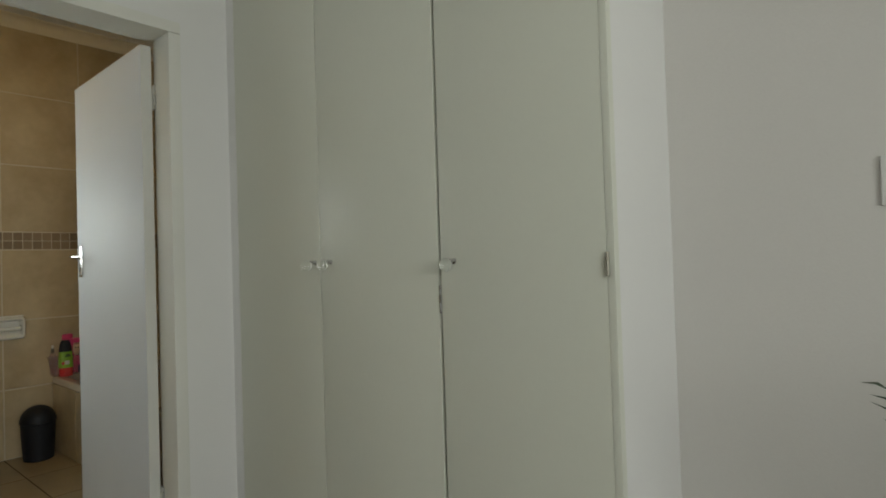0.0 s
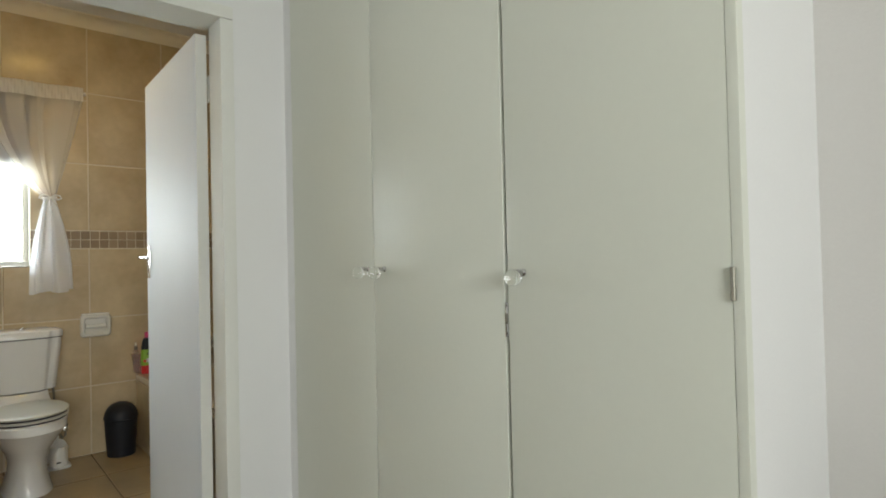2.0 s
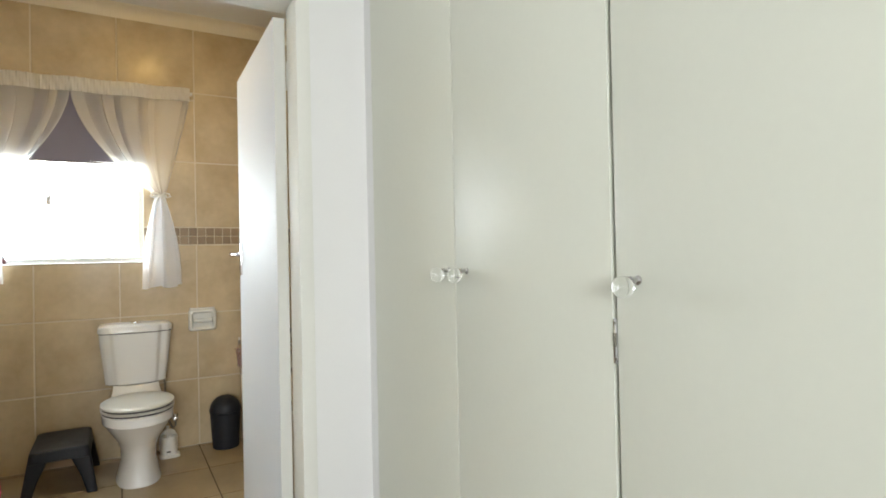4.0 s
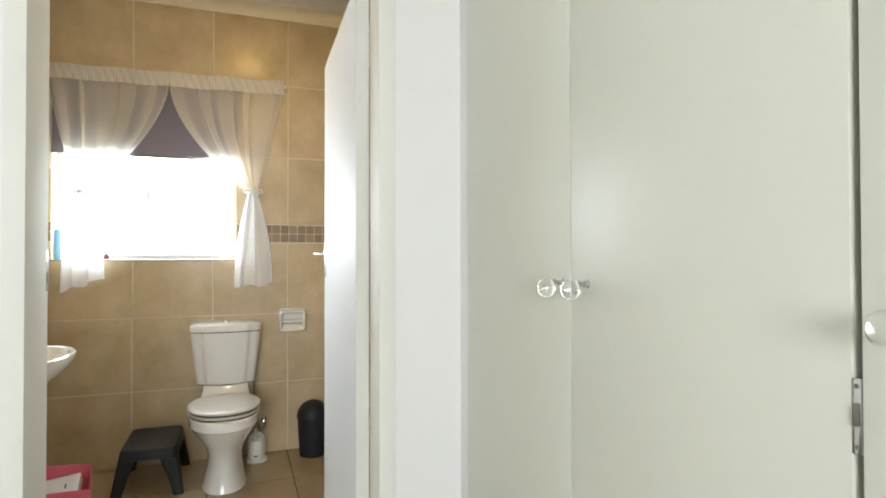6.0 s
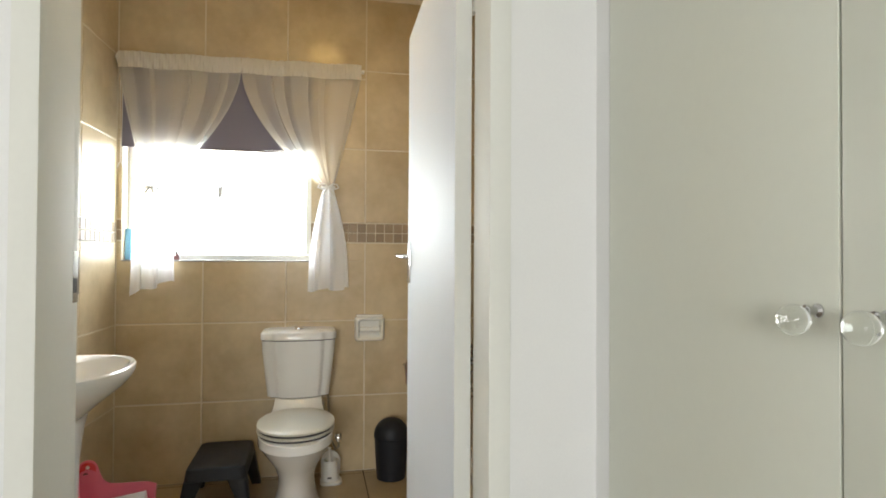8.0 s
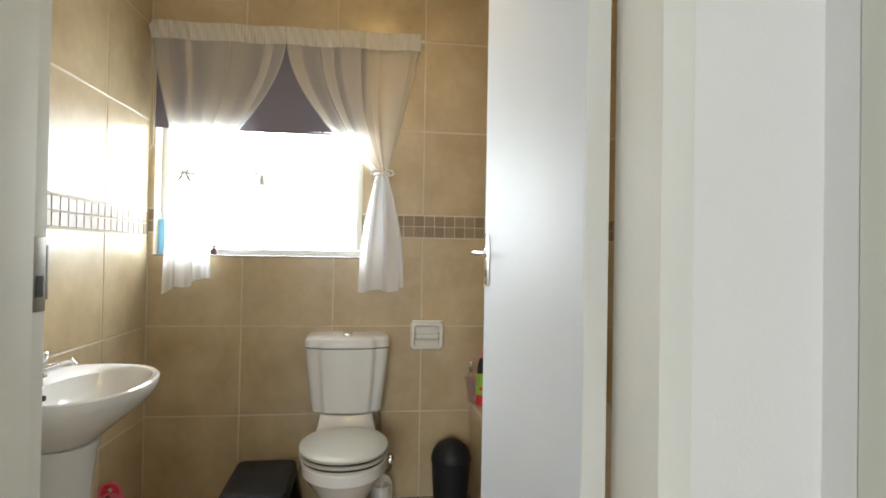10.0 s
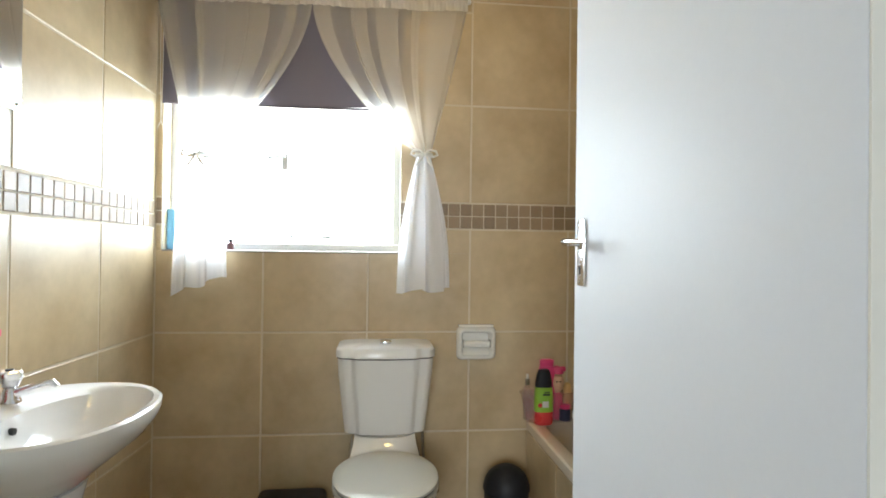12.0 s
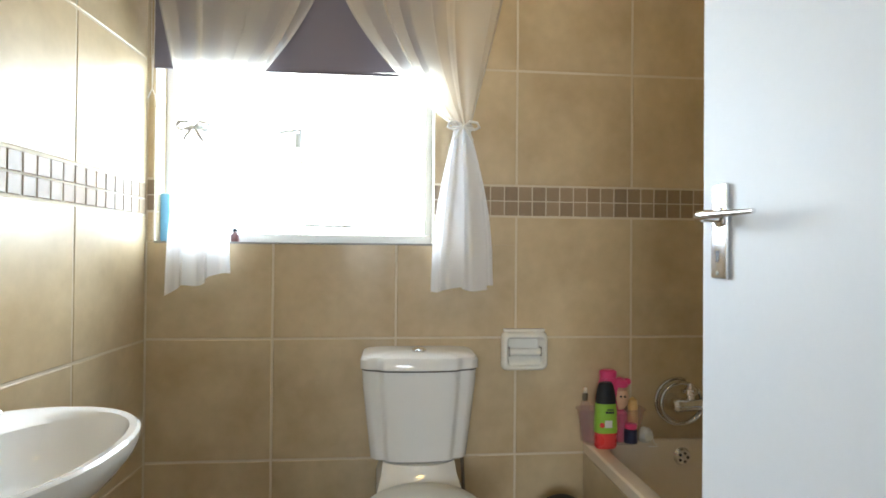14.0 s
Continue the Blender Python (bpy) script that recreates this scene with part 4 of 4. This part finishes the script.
def pillar_tap(name, x, y, z, parent_label, way=-1):
    tap = thing(name, (x, y, z), parent_label, "tap", "basin taps")
    part("body", lathe(B(), x, y, [(0.026, z - 0.012), (0.026, z + 0.004), (0.0215, z + 0.010), (0.0175, z + 0.026), (0.0145, z + 0.033), (0.012, z + 0.036)], 24), CHROME, tap)
    part("spout", tube(B(), [(x, y + 0.004, z + 0.018), (x + way * 0.006, y + 0.03, z + 0.026), (x + way * 0.014, y + 0.065, z + 0.040), (x + way * 0.019, y + 0.088, z + 0.043), (x + way * 0.020, y + 0.097, z + 0.032)], [0.013, 0.0115, 0.0095, 0.009, 0.008], 14), CHROME, tap)
    rings = []
    for h, r in ((0.0365, 0.015), (0.040, 0.020), (0.058, 0.0265), (0.072, 0.0275), (0.0765, 0.0235), (0.078, 0.009)):
        rings.append([(x + r * (1 + 0.09 * math.cos(4 * t)) * math.cos(t), y + r * (1 + 0.09 * math.cos(4 * t)) * math.sin(t), z + h) for t in [k * 2 * math.pi / 32 for k in range(32)]])
    knob = part("knob", loft(B(), rings), CHROME, tap)
    part("cap", lathe(B(), x, y, [(0.0095, z + 0.0783), (0.009, z + 0.0798), (0.003, z + 0.0802)], 16), DARK_PRINT_SHADE, knob, "dark cap disc")


pillar_tap("basin_tap", -2.956, -0.385, 0.807, "chrome pillar tap on the washbasin")
pillar_tap("basin_tap", -2.742, -0.390, 0.807, "chrome pillar tap on the washbasin", 1)
tumbler = thing("tumbler", (-2.868, -0.398, 0.8112), "clear plastic tumbler holding tubes on the washbasin", "tumbler")
TX, TYC, TZ = -2.868, -0.398, 0.8112
part("cup", lathe(B(), TX, TYC, [(0.026, TZ), (0.028, TZ + 0.002), (0.034, TZ + 0.10), (0.0325, TZ + 0.10), (0.027, TZ + 0.006), (0.004, TZ + 0.005)], 26), TUMBLER, tumbler)


def squeeze_tube(name, x, y, foot, height, width, mat, label, lean=0.0):
    """Tube standing on its cap, crimped flat at the top."""
    t = thing(name, (x, y, foot), label, "tube")
    part("cap", lathe(B(), x, y, [(width * 0.62, foot), (width * 0.66, foot + 0.003), (width * 0.6, foot + 0.022)], 18), WHITE_PLASTIC, t, "white screw cap")
    rows = ((0.0225, 0.62, 0.60), (0.032, 0.86, 0.80), (height * 0.55, 0.98, 0.55), (height * 0.93, 1.12, 0.14), (height, 1.15, 0.08))
    body = part("tube", loft(B(), [oval(x + lean * h, y, foot + h, width * a, width * b, 24) for h, a, b in rows]), mat, t)
    return t, body


paste, body = squeeze_tube("toothpaste_tube", TX + 0.004, TYC + 0.006, TZ + 0.007, 0.135, 0.0185, RED, "red and white toothpaste tube in the tumbler", -0.10)
for z in (0.052, 0.066, 0.080, 0.093):
    bm = box(B(), -0.006, 0.006, 0.0, 0.0012, -0.004, 0.004)
    bm.transform(Matrix.Translation((TX + 0.004 - 0.10 * z, TYC + 0.006 + 0.0185 * (0.74 - 3.2 * (z - 0.045)), TZ + 0.007 + z)) @ pose(0, 0, 0, 12, -20, 0))
    part("print_bar", bm, WHITE_PLASTIC, body, "white printed mark")
squeeze_tube("cream_tube", TX + 0.016, TYC + 0.014, TZ + 0.006, 0.075, 0.011, ORANGE, "small orange tube in the tumbler")
frosted, body = squeeze_tube("cream_tube", -2.922, -0.421, TZ - 0.001, 0.196, 0.0195, FROSTED, "tall frosted clear tube with dark print", 0.03)
for dx, z in ((-0.009, 0.158), (0.004, 0.160)):
    bm = box(B(), -0.0015, 0.0015, 0, 0.001, -0.008, 0.008)
    box(bm, 0.002, 0.0065, 0, 0.001, 0.003, 0.006)
    bm.transform(Matrix.Translation((-2.917 + dx, -0.4145, TZ + z)) @ pose(0, 0, 0, 8, 10, 0))
    part("print_bar", bm, DARK_PRINT_SHADE, body, "dark printed mark")
tooth = thing("toothbrush", (-2.930, -0.392, TZ), "pink and white toothbrush standing behind the tap", "toothbrush")
part("handle", tube(B(), [(-2.905, -0.405, TZ + 0.004), (-2.925, -0.412, TZ + 0.08), (-2.945, -0.418, TZ + 0.150)], [0.005, 0.0055, 0.004], 10), PINK_CLEAR, tooth)
part("head", loft(B(), [oval(-2.946 - 0.10 * h, -0.418, TZ + 0.1505 + h, a, 0.004, 14) for h, a in ((0, 0.006), (0.006, 0.0095), (0.024, 0.0105), (0.028, 0.007))]), WHITE_PLASTIC, tooth)
part("bristles", box(B(), -2.957, -2.941, -0.4138, -0.405, TZ + 0.156, TZ + 0.172, 0.002), PINK, tooth, "pink bristles")

mirror = thing("wall_mirror", (-2.86, south_y(-2.86), 1.55), "plain frameless mirror on the tiles above the washbasin", "mirror")
on_wall = Matrix.Translation((-2.86, south_y(-2.86), 0)) @ pose(0, 0, 0, 0, 0, -math.degrees(SPLAY))
bm = box(B(), -0.190, 0.280, 0.002, 0.008, 1.535, 2.15, 0.001)
bm.transform(on_wall)
part("glass", bm, MIRROR, mirror)
for x in (-0.175, 0.265):
    for z in (1.55, 2.135):
        bm = lathe(B(), x, z, [(0.006, 0.0085), (0.006, 0.0105), (0.003, 0.012)], 12, "y")
        bm.transform(on_wall)
        part("screw", bm, CHROME, mirror)

# ---- bathtub ----
bath = thing("bathtub", (-2.95, 1.5, 0), "cream built-in bathtub with a beige tiled front", "bathtub")
BX0, BX1, BY0, BY1, BZ = BACK + 0.002, -2.10, 1.146, RIGHT - 0.001, 0.470
rings = [rounded(BX0 + o * 0.35, BX1 - o, BY0 + q, BY1 - q, z, r, 6) for z, o, q, r in (
    (BZ - 0.04, 0, 0, 0.012), (BZ - 0.006, 0, 0, 0.012), (BZ, 0.006, 0.006, 0.012), (BZ, 0.055, 0.050, 0.10), (BZ - 0.006, 0.065, 0.060, 0.11), (BZ - 0.15, 0.09, 0.085, 0.13), (BZ - 0.34, 0.14, 0.12, 0.14), (BZ - 0.37, 0.20, 0.18, 0.12))]
rim = part("shell", loft(B(), rings, False, True), TUB, bath)
bath_front = part("front_panel", box(B(), BX0, BX1, BY0 + 0.012, BY0 + 0.06, 0, BZ - 0.0415), GROUT, bath)
part("end_panel", box(B(), BX1 - 0.05, BX1 - 0.002, BY0 + 0.061, BY1, 0, BZ - 0.0415), GROUT, bath)
flow = part("overflow", lathe(B(), 1.512, 0.412, [(0.004, BX0 + 0.018), (0.031, BX0 + 0.024), (0.033, BX0 + 0.030), (0.026, BX0 + 0.040), (0.012, BX0 + 0.043), (0.004, BX0 + 0.0435)], 26, "x"), CHROME, rim, "round chrome overflow")
for k in range(5):
    a = k * 2 * math.pi / 5
    part("slot", lathe(B(), 1.512 + 0.016 * math.cos(a), 0.412 + 0.016 * math.sin(a), [(0.0052, BX0 + 0.0405), (0.005, BX0 + 0.0445)], 10, "x"), DARK_PRINT_SHADE, flow, "dark drain slot")

mixer = thing("bath_mixer", (BACK, 1.56, 0.62), "chrome bath mixer with a coiled shower hose", "bath mixer")
part("bar", tube(B(), [(BACK + 0.055, 1.462, 0.605), (BACK + 0.055, 1.475, 0.605), (BACK + 0.055, 1.50, 0.605), (BACK + 0.055, 1.68, 0.605)], [0.018, 0.028, 0.023, 0.023], 18), CHROME, mixer)
for y in (1.485, 1.655):
    part("inlet", tube(B(), [(BACK, y, 0.605), (BACK + 0.012, y, 0.605), (BACK + 0.050, y, 0.605)], [0.032, 0.026, 0.016], 16), CHROME, mixer)
for y in (1.531, 1.63):
    knob = part("knob", lathe(B(), BACK + 0.055, y, [(0.014, 0.627), (0.015, 0.640), (0.023, 0.645), (0.024, 0.664), (0.013, 0.672), (0.008, 0.684), (0.003, 0.687)], 18), CHROME, mixer)
    for a, b in ((1, 0), (0, 1)):
        part("cross_arm", tube(B(), [(BACK + 0.055 - 0.034 * a, y - 0.034 * b, 0.655), (BACK + 0.055 + 0.034 * a, y + 0.034 * b, 0.655)], 0.0075, 10), CHROME, knob)
part("spout", tube(B(), [(BACK + 0.06, 1.575, 0.60), (BACK + 0.11, 1.575, 0.59), (BACK + 0.16, 1.575, 0.575), (BACK + 0.168, 1.575, 0.552)], [0.017, 0.016, 0.015, 0.014], 14), CHROME, mixer)
N = 220
coil = [(BACK + 0.022 + 0.05 * k / N, 1.497 + (0.088 - 0.014 * k / N) * math.cos(1.2 + k * 0.052), 0.612 + (0.083 - 0.016 * k / N) * math.sin(1.2 + k * 0.052)) for k in range(N)]
# Hose takes the darker chrome in place of the bath wall's shade.
part("hose", tube(B(), coil, [0.0062 + 0.0013 * (k % 2) for k in range(N)], 10), DULL_SHADE_CHROME, mixer, "ribbed chrome shower hose, darkened for shade")

# Rail and dark cloth added only to blacken the gap beside the door.
rail = thing("added_rail", (-3.1, RIGHT, 1.3), "chrome rail added to carry the gap-darkening cloth over the bathtub", "towel rail")
part("bar", tube(B(), [(-3.45, RIGHT - 0.06, 1.31), (-2.65, RIGHT - 0.06, 1.31)], 0.009, 12), CHROME, rail)
for x in (-3.43, -2.67):
    part("bracket", tube(B(), [(x, RIGHT, 1.31), (x, RIGHT - 0.06, 1.31)], [0.018, 0.010], 12), CHROME, rail)
towel = thing("towel", (-3.05, RIGHT - 0.06, 0.7), "dark grey cloth added over the rail to darken the door gap", "towel")
rows = []
for k, (dy, z) in enumerate([(-0.016, 0.72), (-0.015, 0.95), (-0.014, 1.20), (-0.0135, 1.305), (-0.009, 1.321), (0.0, 1.3245), (0.009, 1.321), (0.0135, 1.305), (0.014, 1.15), (0.015, 0.85)]):
    rows.append([(-3.33 + 0.56 * i / 40, RIGHT - 0.06 + dy + 0.003 * math.sin(i * 0.55) * math.copysign(min(1, abs(dy) * 70), dy), z) for i in range(41)])
bm = B()
vs = [[bm.verts.new(p) for p in r] for r in rows]
for a, b in zip(vs, vs[1:]):
    for i in range(40):
        bm.faces.new((a[i], a[i + 1], b[i + 1], b[i]))
part("cloth", bm, GAP_CLOTH, towel)

# things on the bath ledge
CXB, CYB = -3.765, 1.250
basket = thing("basket", (CXB, CYB, BZ), "clear pink plastic basket of bath things on the tub ledge", "basket")
rings = []
for z, o in ((BZ + 0.001, -0.022), (BZ + 0.006, -0.02), (BZ + 0.12, 0.0), (BZ + 0.124, 0.006), (BZ + 0.128, 0.003), (BZ + 0.122, -0.004), (BZ + 0.009, -0.024)):
    rings.append(rounded(-3.868 - min(o, 0.0) * 0.4, -3.797 + o * 0.4, 1.115 - o, 1.355 + o, z, 0.024, 5))
part("body", loft(B(), rings), PINK_CLEAR, basket)
shampoo = thing("shampoo_bottle", (-3.790, 1.200, BZ), "green and red shampoo bottle with a black cap", "bottle")
SHX, SHY = -3.790, 1.200
part("base", loft(B(), [oval(SHX, SHY, z, a, b, 28, 2.6) for z, a, b in ((BZ + 0.0010, 0.022, 0.034), (BZ + 0.0060, 0.025, 0.038), (BZ + 0.0558, 0.026, 0.039))]), RED, shampoo)
wrap = part("label_wrap", loft(B(), [oval(SHX, SHY, z, a, b, 28, 2.6) for z, a, b in ((BZ + 0.0560, 0.0265, 0.0395), (BZ + 0.1080, 0.0265, 0.0385), (BZ + 0.1575, 0.0255, 0.036))]), GREEN, shampoo, "lime green label")
part("shoulder", loft(B(), [oval(SHX, SHY, z, a, b, 28, 2.4) for z, a, b in ((BZ + 0.1577, 0.0252, 0.0362), (BZ + 0.1800, 0.0245, 0.0345), (BZ + 0.2050, 0.0225, 0.0300), (BZ + 0.2240, 0.0195, 0.0245), (BZ + 0.2300, 0.015, 0.0195))]), BLACK_PLASTIC, shampoo)
part("print_bar", box(B(), SHX + 0.0262, SHX + 0.0278, SHY - 0.012, SHY + 0.014, BZ + 0.0765, BZ + 0.1017), WHITE_PLASTIC, wrap, "white printed box")
part("print_bar", box(B(), SHX + 0.0262, SHX + 0.0274, SHY - 0.010, SHY + 0.020, BZ + 0.1260, BZ + 0.1332), DARK_PRINT_SHADE, wrap, "dark printed line")
part("print_bar", box(B(), SHX + 0.0262, SHX + 0.0274, SHY - 0.004, SHY + 0.018, BZ + 0.1368, BZ + 0.1413), DARK_PRINT_SHADE, wrap, "dark printed line")
part("print_spot", lathe(B(), SHY - 0.022, BZ + 0.0855, [(0.009, SHX + 0.024), (0.009, SHX + 0.0272)], 14, "x"), RED, wrap, "red printed spot")

pump = thing("pump_bottle", (-3.835, 1.138, BZ), "slim bottle with a gold collar in the basket", "bottle")
part("body", lathe(B(), -3.835, 1.142, [(0.014, BZ + 0.0095), (0.018, BZ + 0.013), (0.018, BZ + 0.14), (0.010, BZ + 0.155)], 20), PINK_CLEAR, pump)
part("collar", lathe(B(), -3.835, 1.142, [(0.009, BZ + 0.1555), (0.010, BZ + 0.157), (0.010, BZ + 0.18), (0.007, BZ + 0.182)], 16), STEEL, pump)
part("cap", lathe(B(), -3.835, 1.142, [(0.006, BZ + 0.1822), (0.006, BZ + 0.20), (0.003, BZ + 0.202)], 14), HOLDER, pump)
tall = thing("pink_bottle", (-3.82, 1.232, BZ), "tall hot pink bottle standing in the basket", "bottle")
part("body", loft(B(), [oval(-3.833, 1.225, z, a, b, 24, 2.6) for z, a, b in ((BZ + 0.0095, 0.022, 0.034), (BZ + 0.015, 0.025, 0.036), (BZ + 0.21, 0.024, 0.035), (BZ + 0.235, 0.018, 0.03))]), MAGENTA, tall)
part("cap", loft(B(), [oval(-3.833, 1.225, z, a, b, 24, 2.4) for z, a, b in ((BZ + 0.2355, 0.018, 0.030), (BZ + 0.260, 0.019, 0.031), (BZ + 0.265, 0.013, 0.022))]), MAGENTA, tall)
doll = thing("bath_toy", (-3.775, 1.288, BZ), "small pink and cream rubber bath toy in the basket", "toy")
part("body", lathe(B(), -3.834, 1.272, [(0.020, BZ + 0.0095), (0.026, BZ + 0.02), (0.027, BZ + 0.07), (0.024, BZ + 0.11), (0.012, BZ + 0.122)], 22), MAGENTA, doll)
part("head", lathe(B(), -3.834, 1.270, [(0.012, BZ + 0.1225), (0.026, BZ + 0.138), (0.032, BZ + 0.165), (0.026, BZ + 0.192), (0.010, BZ + 0.204)], 22), SKIN_TOY, doll)
part("hat", lathe(B(), -3.834, 1.270, [(0.028, BZ + 0.2045), (0.03, BZ + 0.210), (0.024, BZ + 0.228), (0.008, BZ + 0.236)], 18), MAGENTA, doll)
for y, z in ((1.262, 0.174), (1.276, 0.174)):
    part("face_mark", lathe(B(), y, BZ + z, [(0.0036, -3.8065), (0.0036, -3.8005), (0.002, -3.8000)], 10, "x"), DARK_PRINT_SHADE, doll, "dark painted mark")
for y in (1.250, 1.292):
    bm = B()
    bmesh.ops.create_icosphere(bm, subdivisions=2, radius=0.017, matrix=Matrix.Translation((-3.826, y, BZ + 0.222)) @ Matrix.Diagonal((0.6, 1, 0.8, 1)))
    part("bow", bm, MAGENTA, doll, "pink bow")
duck = thing("bath_toy", (-3.785, 1.318, BZ), "small yellow-cream rubber bath toy in the basket", "toy")
part("body", lathe(B(), -3.833, 1.318, [(0.014, BZ + 0.0095), (0.018, BZ + 0.02), (0.019, BZ + 0.08), (0.016, BZ + 0.115), (0.018, BZ + 0.13), (0.015, BZ + 0.155), (0.004, BZ + 0.165)], 20), YELLOW_TOY, duck)
sponge = thing("bath_sponge", (-3.79, 1.374, BZ), "pale mesh bath sponge on the tub ledge", "sponge")
bm = B()
bmesh.ops.create_icosphere(bm, subdivisions=4, radius=0.028, matrix=Matrix.Translation((-3.835, 1.366, BZ + 0.026)))
for v in bm.verts:
    c = Vector((-3.835, 1.366, BZ + 0.026))
    d = v.co - c
    v.co = c + d * (1 + 0.16 * noise.noise(d * 90))
part("mesh", bm, HOLDER, sponge)
part("loop", tube(B(), [(-3.80, 1.374, BZ + 0.05), (-3.785, 1.3745, BZ + 0.02), (-3.775, 1.384, BZ + 0.004), (-3.78, 1.354, BZ + 0.003)], 0.002, 6), HOLDER, sponge)

jar = thing("small_jar", (-3.815, 1.300, BZ), "small dark blue jar in the basket", "jar")
part("body", lathe(B(), -3.806, 1.298, [(0.020, BZ + 0.0095), (0.024, BZ + 0.012), (0.024, BZ + 0.055), (0.019, BZ + 0.060)], 22), NAVY, jar)
part("lid", lathe(B(), -3.806, 1.298, [(0.021, BZ + 0.0605), (0.0225, BZ + 0.062), (0.0225, BZ + 0.076), (0.018, BZ + 0.078)], 22), MAGENTA, jar, "pink screw lid")

# ---- tiles ----
tile_meshes = {}


def tile_mesh(w, h, depth, mat):
    """Flat tile with a chamfered face, shared by alike pieces."""
    key = (round(w, 3), round(h, 3), depth, mat.name)
    if key not in tile_meshes:
        c = min(0.0022, depth * 0.3)
        rings = [[(s * (w / 2 - o), t * (h / 2 - o), z) for s, t in ((-1, -1), (1, -1), (1, 1), (-1, 1))] for o, z in ((0, 0), (0, depth - c), (c, depth))]
        bm = loft(B(), rings, False, True)
        me = bpy.data.meshes.new("tile")
        bm.to_mesh(me)
        bm.free()
        me.materials.append(mat)
        tile_meshes[key] = me
    return tile_meshes[key]


jitter = random.Random(11)


def lay(parent, name, to_world, us, vs, gap, depth, mat, hole=None, only=None):
    """Tiles between the joint lines us and vs on one face; hole is cut out of them."""
    for u0, u1 in zip(us, us[1:]):
        for v0, v1 in zip(vs, vs[1:]):
            pieces = [(u0, u1, v0, v1)]
            if hole:
                a, b, c, d = hole
                if u0 < b and u1 > a and v0 < d and v1 > c:
                    lo, hi = max(v0, c), min(v1, d)
                    foot = lo - gap if lo == c else lo
                    pieces = [(u0, u1, v0, c), (u0, u1, d, v1), (u0, a, foot, hi), (b, u1, foot, hi)]
            for p0, p1, q0, q1 in pieces:
                w, h = p1 - p0 - gap, q1 - q0 - gap
                if w < 0.008 or h < 0.008:
                    continue
                ob = new(name, tile_mesh(w, h, depth, mat))
                tilt = Euler((jitter.uniform(-0.0016, 0.0016), jitter.uniform(-0.0016, 0.0016), 0)).to_matrix().to_4x4()
                ob.parent = parent
                ob.matrix_basis = to_world @ Matrix.Translation(((p0 + p1) / 2, (q0 + q1) / 2, 0)) @ tilt


def face(origin, u, v):
    """Frame of a wall face: u along it, v up it, out of the wall last."""
    u, v = Vector(u), Vector(v)
    w = u.cross(v)
    m = Matrix((u, v, w)).transposed().to_4x4()
    m.translation = origin
    return m


def steps(a, b, first, pitch):
    out, x = [a], first
    while x < b - 0.01:
        if x > a + 0.01:
            out.append(x)
        x += pitch
    return out + [b]


LOW, HIGH = [0, 0.424, 0.847, 1.286], [1.398, 1.818, 2.269, 2.70]
BAND = [1.288, 1.342, 1.396]
LOW_S, HIGH_S, BAND_S = [0, 0.418, 0.843, 1.271], [1.383, 1.806, 2.256, 2.70], [1.273, 1.327, 1.381]
# west wall, faces +x
west = face((BACK - 0.010, 0, 0), (0, 1, 0), (0, 0, 1))
cols = [LEFT, 0.031, 0.460, 0.894, 1.329, 1.764, RIGHT]
hole = (WY0, WY1, WZ0, WZ1)
lay(wall_back, "tile", west, cols, LOW, 0.007, 0.010, TILE, hole)
lay(wall_back, "tile", west, cols, HIGH, 0.007, 0.010, TILE, hole)
lay(wall_back, "mosaic_tile", west, steps(LEFT, RIGHT, WY1 + 0.0515 - 20 * 0.0515, 0.0515), BAND, 0.004, 0.0105, MOSAIC, hole)
# south wall, faces +y
along = (-math.cos(SPLAY), math.sin(SPLAY), 0)
south = face(Vector((BACK, LEFT, 0)) - 0.010 * Vector((math.sin(SPLAY), math.cos(SPLAY), 0)), along, (0, 0, 1))
us = [-1.953, -1.72, -1.284, -0.848, -0.412, -0.001]
lay(wall_left, "tile", south, us, LOW_S, 0.007, 0.010, TILE)
lay(wall_left, "tile", south, us, HIGH_S, 0.007, 0.010, TILE)
lay(wall_left, "mosaic_tile", south, steps(-1.953, -0.001, -1.957, 0.0515), BAND_S, 0.004, 0.0105, MOSAIC)
# north wall, faces -y
north = face((0, RIGHT + 0.010, 0), (1, 0, 0), (0, 0, 1))
us = steps(BACK, DOORB, BACK + 0.3, 0.435)
lay(wall_right, "tile", north, us, LOW, 0.007, 0.010, TILE)
lay(wall_right, "tile", north, us, HIGH, 0.007, 0.010, TILE)
lay(wall_right, "mosaic_tile", north, steps(BACK, DOORB, BACK + 0.0515, 0.0515), BAND, 0.004, 0.0105, MOSAIC)
# bathtub front, faces -y
front = face((0, BY0 + 0.012, 0), (1, 0, 0), (0, 0, 1))
lay(bath_front, "tile", front, [BX0, -3.45, -3.015, -2.58, BX1], [0, 0.426], 0.007, 0.010, TILE)
# window reveal
lay(wall_back, "tile", face((BACK - 0.010, WY0 - 0.001, 0), (-1, 0, 0), (0, 0, 1)), [0.004, 0.085], [WZ0, 1.286, 1.396, 1.818, WZ1], 0.005, 0.004, TILE)
# floor
ground_face = face((0, 0, -0.006), (1, 0, 0), (0, 1, 0))
lay(floor_bath, "floor_tile", ground_face, steps(BACK, DOORB - 0.02, -3.835, 0.435), steps(LEFT, RIGHT, 0.89 - 3 * 0.435, 0.435), 0.006, 0.0065, FLOOR_TILE)
